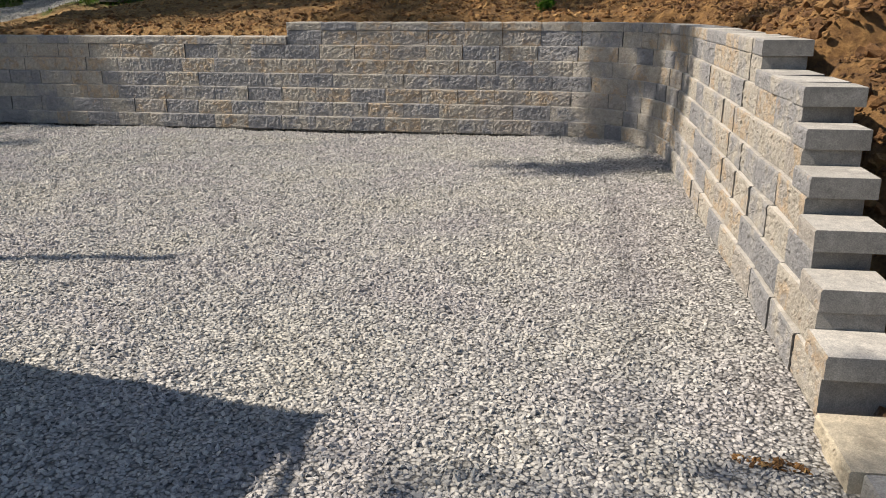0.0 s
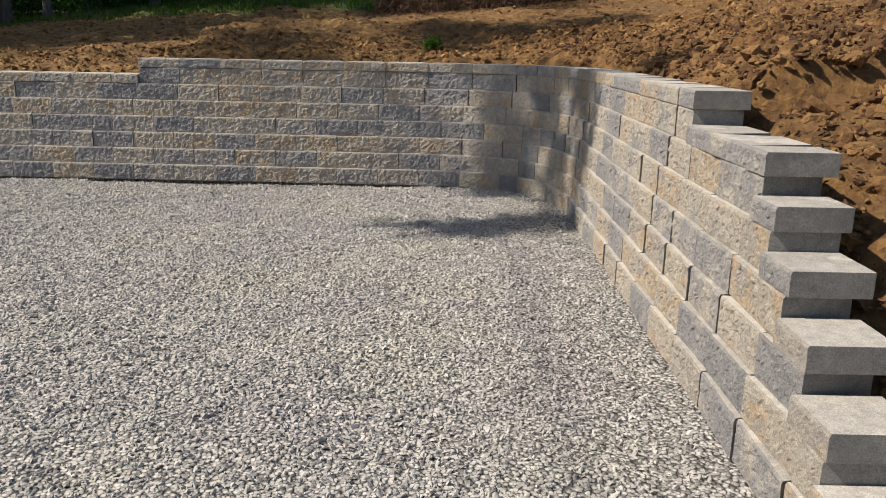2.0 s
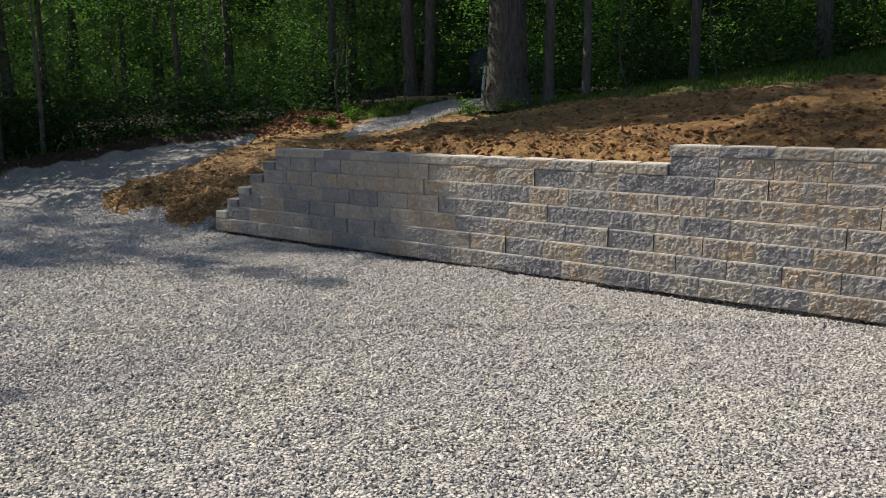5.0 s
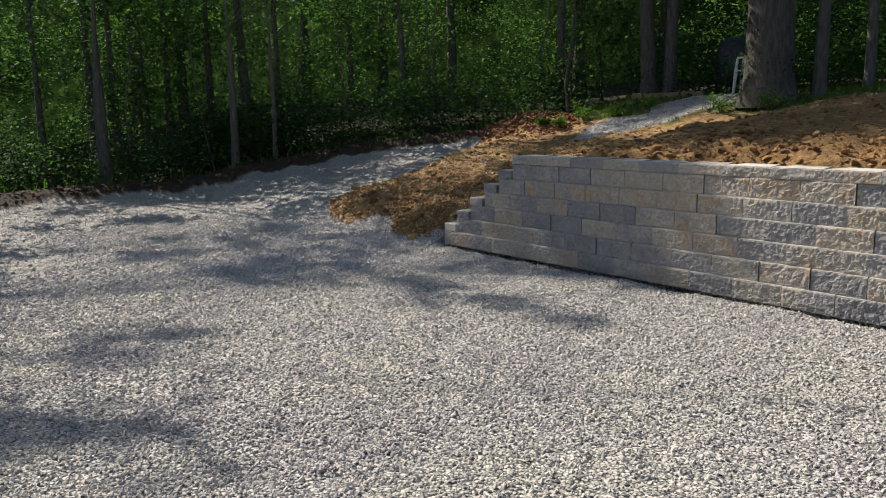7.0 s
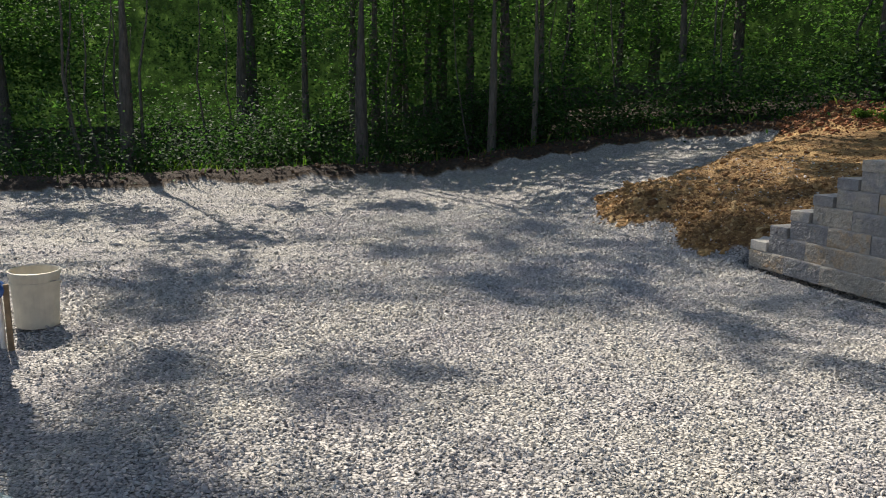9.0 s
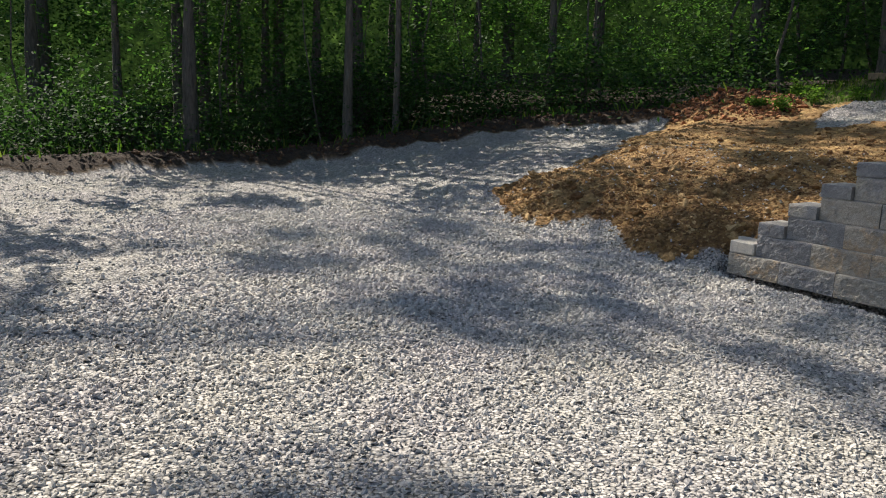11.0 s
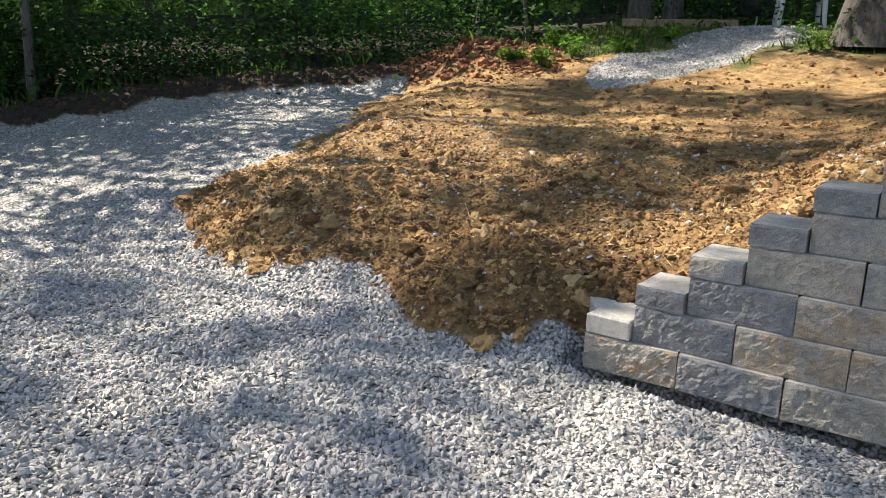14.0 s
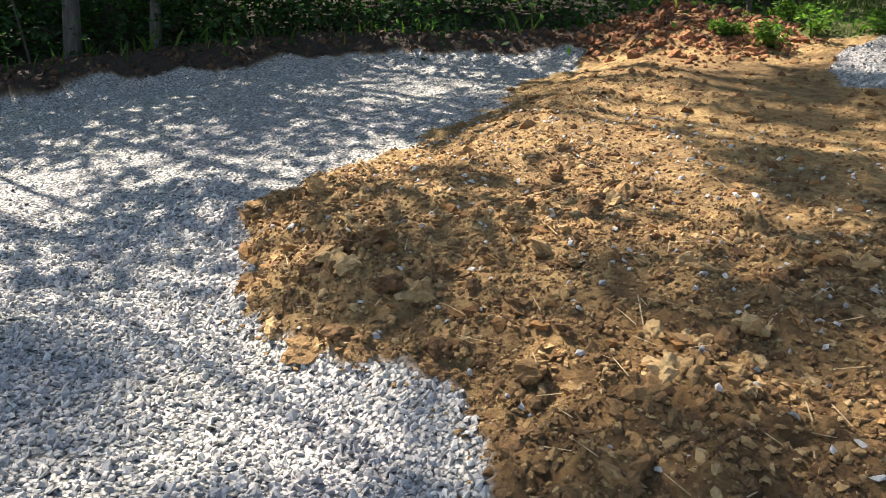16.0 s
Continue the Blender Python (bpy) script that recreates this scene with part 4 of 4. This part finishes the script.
def backdrop():
    """The closed mass of the woods far behind the first trees, as one sheet with painted shade."""
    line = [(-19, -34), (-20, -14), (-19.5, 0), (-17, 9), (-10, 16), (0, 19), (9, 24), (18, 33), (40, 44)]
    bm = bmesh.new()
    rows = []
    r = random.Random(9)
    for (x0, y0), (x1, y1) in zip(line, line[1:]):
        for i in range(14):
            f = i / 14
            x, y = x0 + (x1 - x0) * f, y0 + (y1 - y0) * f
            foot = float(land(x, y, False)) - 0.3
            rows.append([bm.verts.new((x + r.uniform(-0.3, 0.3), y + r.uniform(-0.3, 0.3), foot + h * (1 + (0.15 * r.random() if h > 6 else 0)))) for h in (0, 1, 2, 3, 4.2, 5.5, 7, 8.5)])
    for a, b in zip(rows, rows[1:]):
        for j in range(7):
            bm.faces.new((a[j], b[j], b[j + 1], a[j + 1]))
    m, n, l, b = material("painted_woods_shade", 0.9)
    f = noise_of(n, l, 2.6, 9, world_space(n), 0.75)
    # near-black stops put the deep shade between leaves into the colour
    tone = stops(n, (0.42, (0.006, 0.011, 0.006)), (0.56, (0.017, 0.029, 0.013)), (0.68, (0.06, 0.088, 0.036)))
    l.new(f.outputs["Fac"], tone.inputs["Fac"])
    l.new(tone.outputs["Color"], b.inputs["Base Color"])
    bumped(n, l, b, f.outputs["Fac"], 1.0, 0.3)
    glow = n.new("ShaderNodeBsdfTranslucent")
    l.new(mixed(n, l, tone.outputs["Color"], (1.25, 1.5, 0.75), 1.0, "MULTIPLY"), glow.inputs["Color"])
    both = n.new("ShaderNodeMixShader")
    both.inputs[0].default_value = 0.6
    l.new(b.outputs[0], both.inputs[1])
    l.new(glow.outputs[0], both.inputs[2])
    l.new(both.outputs[0], n["Material Output"].inputs["Surface"])
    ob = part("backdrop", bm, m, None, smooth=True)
    tagged(ob, "sheet of woodland with painted shade closing the clearing", "woods", kind="structure")


backdrop()

# ---- grass ----
def blades(name, where, tall, mat, seed, label):
    r = np.random.default_rng(seed)
    n = len(where)
    a = r.uniform(0, 6.283, n)
    h = tall * r.uniform(0.5, 1.2, n)
    side = np.stack([np.cos(a), np.sin(a), 0 * a], -1) * (0.006 + 0.05 * h[:, None])
    lean = np.stack([-np.sin(a), np.cos(a), 0 * a], -1) * (h * r.uniform(-0.7, 0.7, n))[:, None]
    up = np.stack([0 * a, 0 * a, h], -1)
    base = where - (0, 0, 0.02)
    quad = np.stack([base - side, base + side, base + 0.6 * up + 0.4 * lean + 0.6 * side, base + up + lean], 1)
    return tagged(put(name, fast_mesh(name, quad.reshape(-1, 3), np.arange(4 * n).reshape(-1, 4)), mat), label, "grass", kind="stuff")


rng = np.random.default_rng(23)
lawn = drop_points(rng, 60000, (-3.8, 3.6, 15.0, 12.0), lambda x, y: (grass_weight(x, y) > 0.45 + 0.4 * rng.random(len(x))) & (path_weight(x, y) < 0.5))
blades("grass", lawn, 0.10, MAT_BLADE, 61, "rough green grass above the bank")
weeds = drop_points(rng, 9000, (-12.0, -14.0, -2.5, 8.0), lambda x, y: np.abs(wood_edge(x, y) - 0.25) < 0.5 * rng.random(len(x)))
blades("weeds", weeds, 0.22, MAT_BLADE, 63, "tall weeds along the edge of the woods")


# ---- brush row above the wall ----
def brush_row():
    r = np.random.default_rng(71)
    n = 17000
    x = r.uniform(7.7, 11.0, n)
    y = 3.75 + 0.14 * (x - 7.7) + r.normal(0, 0.16, n)
    top = 0.30 + 0.05 * (x - 7.7) + 0.07 * np.sin(5 * x)
    z = land(x, y, False) + top * r.random(n) ** 0.7 * np.exp(-((y - 3.75 - 0.14 * (x - 7.7)) / 0.35) ** 2)
    d = r.normal(0, 1, (n, 3)) * (0.7, 0.7, 1.0)
    d /= np.linalg.norm(d, axis=1, keepdims=True)
    p = np.stack([x, y, z], -1)
    s = np.cross(d, r.normal(0, 1, (n, 3)))
    s /= np.linalg.norm(s, axis=1, keepdims=True)
    s, d = s * 0.0035, d * r.uniform(0.03, 0.085, n)[:, None]
    quad = np.stack([p - d - s, p - d + s, p + d + s, p + d - s], 1)
    ob = put("brush_row", fast_mesh("brush_row", quad.reshape(-1, 3), np.arange(4 * n).reshape(-1, 4)), MAT_TWIG)
    tagged(ob, "low row of dry brown brush on the bank", "brush", kind="stuff")


MAT_TWIG = piece_material("dry_twigs", [(0.0, (0.07, 0.035, 0.022)), (0.6, (0.16, 0.085, 0.05)), (1.0, (0.24, 0.15, 0.09))])
brush_row()


# ---- porch roof whose edge shades the yard ----
def box(x0, y0, z0, x1, y1, z1, soft=0.004):
    bm = bmesh.new()
    bmesh.ops.create_cube(bm, size=1)
    bmesh.ops.scale(bm, vec=(x1 - x0, y1 - y0, z1 - z0), verts=bm.verts)
    bmesh.ops.translate(bm, vec=((x0 + x1) / 2, (y0 + y1) / 2, (z0 + z1) / 2), verts=bm.verts)
    if soft:
        bmesh.ops.bevel(bm, geom=bm.edges, offset=soft, segments=1, affect="EDGES")
    return bm


def plain(name, colour, rough=0.6, metal=0.0, grain=40.0, depth=0.25):
    m, n, l, b = material(name, rough)
    b.inputs["Metallic"].default_value = metal
    f = noise_of(n, l, grain, 4, object_space(n))
    sh = stops(n, (0.3, tuple(c * (1 - depth) for c in colour)), (0.7, tuple(min(1, c * (1 + depth)) for c in colour)))
    l.new(f.outputs["Fac"], sh.inputs["Fac"])
    l.new(sh.outputs["Color"], b.inputs["Base Color"])
    bumped(n, l, b, f.outputs["Fac"], 0.2, 0.002)
    return m


MAT_WHITE = plain("white_plastic", (0.72, 0.71, 0.68), 0.45, 0, 25, 0.08)
MAT_DARK = plain("black_rubber", (0.025, 0.025, 0.028), 0.6)
MAT_WOOD = plain("treated_timber", (0.25, 0.17, 0.10), 0.85, 0, 20, 0.35)
MAT_BLUE = plain("blue_paint", (0.03, 0.10, 0.32), 0.4, 0, 30, 0.2)
MAT_ROOF = plain("asphalt_shingle", (0.10, 0.095, 0.09), 0.95, 0, 60, 0.4)

porch = new("porch")
porch.matrix_world = pose(5.472, -6.862, 0, 0, 0, -7.6)
roof = box(-4.6, -3.2, 2.85, 0.0, 0.0, 2.95)
for v in roof.verts:
    v.co.x += 0.11 * v.co.y * (v.co.x > -2)
part("roof", roof, MAT_ROOF, porch)
part("fascia", box(-4.6, -0.06, 2.72, 0.0, 0.0, 2.845), MAT_WHITE, porch)
brace = box(-0.015, -1.2, 2.88, 0.015, 0.0, 2.91)
for v in brace.verts:
    v.co.x -= 0.25 * (v.co.y + 0.08)
part("brace", brace, MAT_WHITE, porch)
for x in (-4.2, -0.6):
    part("post", box(x - 0.06, -0.4, -0.2, x + 0.06, -0.28, 2.845), MAT_WOOD, porch)
tagged(porch, "covered porch with a shingled roof and white fascia", "porch")


# ---- things on the yard ----
def tube(bm, points, radius, sides=8):
    limb(bm, [Vector(p) for p in points], [radius] * len(points), sides)


def turned(profile, sides=28):
    """A round shape from (radius, height) pairs."""
    bm = bmesh.new()
    rings = [[bm.verts.new((r * math.cos(2 * math.pi * j / sides), r * math.sin(2 * math.pi * j / sides), z)) for j in range(sides)] for r, z in profile]
    for a, b in zip(rings, rings[1:]):
        for j in range(sides):
            bm.faces.new((a[j], a[(j + 1) % sides], b[(j + 1) % sides], b[j]))
    bm.faces.new(rings[0][::-1])
    bm.faces.new(rings[-1])
    return bm


def bucket(x, y):
    ob = new("bucket")
    ob.matrix_world = pose(x, y, float(land(x, y)) + 0.012, 0, 1.5, 40)
    part("pail", turned([(0.128, 0.0), (0.131, 0.008), (0.144, 0.28), (0.151, 0.282), (0.151, 0.30), (0.146, 0.302), (0.149, 0.335), (0.157, 0.337), (0.157, 0.365), (0.150, 0.368), (0.145, 0.36), (0.128, 0.012)]), MAT_PAIL, ob, smooth=False)
    bm = bmesh.new()
    tube(bm, [(0.158 * math.cos(a), 0.158 * math.sin(a), 0.31 - 0.16 * math.sin(a / 2) ** 2) for a in [k * math.pi / 10 for k in range(11)]], 0.0025, 6)
    part("bail_handle", bm, MAT_STEEL, ob, "thin wire handle")
    tagged(ob, "off-white plastic pail standing on the gravel", "bucket")


MAT_PAIL = plain("yellowed_plastic", (0.62, 0.57, 0.46), 0.5, 0, 12, 0.12)
MAT_STEEL = plain("galvanised_steel", (0.45, 0.45, 0.45), 0.4, 0.9)
MAT_PVC = plain("pale_green_pvc", (0.52, 0.60, 0.55), 0.45, 0, 20, 0.1)
bucket(0.03, -5.78)


def cleanout(x, y, tall):
    """A round plug with a square nut on top of a buried pipe."""
    ob = new("cleanout_plug")
    ob.location = (x, y, float(land(x, y)) - 0.05)
    part("pipe", turned([(0.055, 0), (0.055, tall)], 24), MAT_PVC, ob)
    part("collar", turned([(0.066, tall - 0.05), (0.068, tall - 0.045), (0.068, tall), (0.062, tall + 0.008), (0.055, tall + 0.010)], 24), MAT_PVC, ob)
    part("square_nut", box(-0.024, -0.024, tall + 0.010, 0.024, 0.024, tall + 0.036, 0.004), MAT_PVC, ob)
    tagged(ob, "pale plastic cleanout plug with a square nut in the gravel", "pipe plug", "cleanout plugs")


cleanout(2.72, -5.64, 0.12)
cleanout(2.86, -5.78, 0.10)


def hydrant_post(x, y):
    """Upright service post with a meter box, a pump rod, a blue valve and two pipes."""
    z = float(land(x, y)) - 0.1
    ob = new("service_post")
    ob.location = (x, y, z)
    bm = bmesh.new()
    tube(bm, [(-0.03, -0.03, 0), (-0.03, -0.03, 3.3), (-0.03, -0.03, 6.92)], 0.05, 10)
    part("mast", bm, MAT_DARK, ob)
    part("meter_box", box(-0.12, -0.09, 1.34, 0.10, 0.07, 1.50, 0.02), MAT_WHITE, ob)
    part("junction_box", box(-0.10, -0.07, 1.08, 0.03, 0.03, 1.26, 0.01), MAT_WHITE, ob)
    bm = bmesh.new()
    tube(bm, [(0.0, 0.0, 0.95), (0.05, 0.02, 0.75), (0.14, 0.05, 0.47)], 0.016, 8)
    part("pump_lever", bm, MAT_DARK, ob)
    bm = turned([(0.03, 0.0), (0.05, 0.01), (0.05, 0.10), (0.03, 0.12)], 16)
    bmesh.ops.rotate(bm, verts=bm.verts, cent=(0, 0, 0), matrix=Matrix.Rotation(radians(90), 3, "Y"))
    bmesh.ops.translate(bm, verts=bm.verts, vec=(0.04, 0.03, 0.47))
    part("valve", bm, MAT_BLUE, ob)
    part("bracket", box(-0.10, -0.02, 0.60, 0.11, 0.02, 0.635), MAT_DARK, ob)
    for dx, dy in ((0.07, 0.04), (0.02, -0.06)):
        bm = bmesh.new()
        tube(bm, [(dx, dy, 0), (dx + 0.004, dy, 0.35), (dx, dy, 0.66)], 0.017, 12)
        part("pipe", bm, MAT_WHITE, ob)
    part("stake", box(0.09, 0.07, 0, 0.125, 0.10, 0.5), MAT_WOOD, ob)
    tagged(ob, "service post with white boxes, blue valve and white pipes", "utility post")


hydrant_post(0.40, -5.96)


def foot_block(x, y, turn, wide, deep, mat, label):
    ob = put("step_block", block_mesh(wide, 0.15, deep, 901 + int(wide * 100), 0.01, 0.0), mat)
    ob.matrix_world = pose(x, y, -0.105, 0, 0, turn)
    tagged(ob, label, "step block", "blocks at the foot of the wall")


foot_block(9.955, -6.345, -88.5, 0.36, 0.42, MAT_BUFF, "buff concrete block laid flat at the wall's end")
foot_block(10.0, -6.735, -88.5, 0.40, 0.42, MAT_CAP, "grey concrete block laid flat beside the yard")


def patio_chair(x, y, turn):
    """A moulded plastic garden chair."""
    ob = new("garden_chair")
    ob.matrix_world = pose(x, y, float(land(x, y)) - 0.01, 0, 0, turn)
    part("seat", box(-0.24, -0.24, 0.40, 0.24, 0.24, 0.43, 0.012), MAT_WHITE, ob)
    back_rest = box(-0.22, 0.21, 0.43, 0.22, 0.24, 0.85, 0.012)
    part("backrest", back_rest, MAT_WHITE, ob)
    for sx in (-1, 1):
        part("armrest", box(sx * 0.25 - 0.025, -0.22, 0.62, sx * 0.25 + 0.025, 0.22, 0.65, 0.01), MAT_WHITE, ob)
        for sy in (-1, 1):
            bm = bmesh.new()
            limb(bm, [Vector((sx * 0.27, sy * 0.26, 0)), Vector((sx * 0.25, sy * 0.23, 0.4)), Vector((sx * 0.25, sy * 0.21, 0.63))], [0.025, 0.035, 0.02], 8)
            part("leg", bm, MAT_WHITE, ob)
    tagged(ob, "white moulded plastic garden chair on the grass", "chair")


patio_chair(-1.15, 7.95, -70)


def covered_grill(x, y):
    ob = new("covered_grill")
    ob.matrix_world = pose(x, y, float(land(x, y)), 0, 0, 20)
    part("cover", turned([(0.30, 0.12), (0.33, 0.14), (0.34, 0.45), (0.33, 0.75), (0.26, 0.95), (0.10, 1.04)], 20), MAT_DARK, ob, smooth=True)
    for a in (0.4, 2.5, 4.6):
        bm = bmesh.new()
        tube(bm, [(0.24 * math.cos(a), 0.24 * math.sin(a), -0.03), (0.2 * math.cos(a), 0.2 * math.sin(a), 0.4)], 0.014, 8)
        part("leg", bm, MAT_STEEL, ob)
    tagged(ob, "round grill under a black cover at the wood's edge", "grill")


covered_grill(-1.75, 8.3)
timber = part("edging_timber", box(-0.7, -0.05, 0, 0.7, 0.05, 0.10, 0.008), MAT_WOOD, None)
timber.matrix_world = pose(-2.35, 7.1, float(land(-2.35, 7.1)) - 0.01, 0, 0, 12)
tagged(timber, "weathered timber edging lying in the grass", "timber")


# ---- plants ----
def plant(x, y, wide, tall, leaves, leaf, seed, label):
    """A small leafy weed: stems and leaves."""
    r = random.Random(seed)
    ob = new("weed_plant")
    ob.location = (x, y, float(land(x, y)) - 0.02)
    tips = [Vector((r.uniform(-wide, wide), r.uniform(-wide, wide), tall * r.uniform(0.5, 1.0))) for _ in range(9)]
    bm = bmesh.new()
    for p in tips:
        limb(bm, [Vector((0, 0, 0)), p * 0.5 + Vector((0, 0, 0.04)), p], [0.005, 0.004, 0.002], 5)
    part("stem_tuft", bm, MAT_BLADE, ob)
    v, q = leaf_cloud(list(tips) + [p * 0.6 for p in tips], [(wide * 0.5, wide * 0.5, tall * 0.3)] * 18, [leaves // 18] * 18, leaf, seed)
    put("leaves", fast_mesh("leaves", v, q), MAT_WEED, ob)
    tagged(ob, label, "weed", "weeds on the bank")


MAT_WEED = leaf_material("young_leaves", [(0.0, (0.05, 0.10, 0.02)), (0.6, (0.10, 0.19, 0.035)), (1.0, (0.18, 0.26, 0.06))])
for i, (x, y, w, t) in enumerate([(-3.15, 5.1, 0.16, 0.24), (-3.0, 5.55, 0.22, 0.28), (-2.6, 5.9, 0.2, 0.22), (-3.5, 5.0, 0.12, 0.15), (-0.55, 6.1, 0.22, 0.3), (0.35, 6.05, 0.25, 0.28), (-2.2, 6.4, 0.22, 0.2), (-3.4, 5.9, 0.2, 0.26), (8.6, 1.0, 0.10, 0.12)]):
    plant(x, y, w, t, 300, 0.028, 300 + i, "bright green young weed growing out of the soil")

ivy_r = np.random.default_rng(44)
ivy_a, ivy_z = ivy_r.uniform(0, 6.283, 260), 2.6 * ivy_r.random(260) ** 1.8
ivy_c = np.stack([0.40 * np.cos(ivy_a), 0.40 * np.sin(ivy_a), ivy_z + 0.05], -1)
v, q = leaf_cloud(ivy_c, np.full((260, 3), 0.12), [4] * 260, 0.04, 45)
put("ivy", fast_mesh("ivy", v, q), MAT_BUSH, big_tree, "dark green climbing leaves")

# ---- straw and twigs on the mound ----
r = np.random.default_rng(81)
base = drop_points(r, 500, (-4.0, -0.3, 1.0, 3.2), on_soil)
n = len(base)
a = r.uniform(0, 6.283, n)
d = np.stack([np.cos(a), np.sin(a), r.normal(0, 0.2, n)], -1) * r.uniform(0.02, 0.09, n)[:, None]
sd = np.stack([-np.sin(a), np.cos(a), 0 * a], -1) * 0.0022
c = base + (0, 0, 0.02)
quad = np.stack([c - d - sd, c - d + sd, c + d + sd, c + d - sd], 1)
tagged(put("straw", fast_mesh("straw", quad.reshape(-1, 3), np.arange(4 * n).reshape(-1, 4)), plain("dry_straw", (0.42, 0.31, 0.17), 0.8, 0, 60, 0.4)), "dry straw and twigs strewn over the clay", "straw", kind="stuff")
spill = drop_points(r, 260, (9.66, -6.47, 9.88, -6.34), lambda x, y: np.abs(y + 6.40 + 0.25 * (x - 9.77)) < 0.05 * r.random(len(x)))
tagged(scatter("clay_spill", spill, r.uniform(0.004, 0.012, len(spill)), 2, MAT_CLOD_RED, 83, (0.4, 0.8), 0.6, 0.4, 0.4), "small spill of red clay crumbs on the gravel", "soil", kind="stuff")
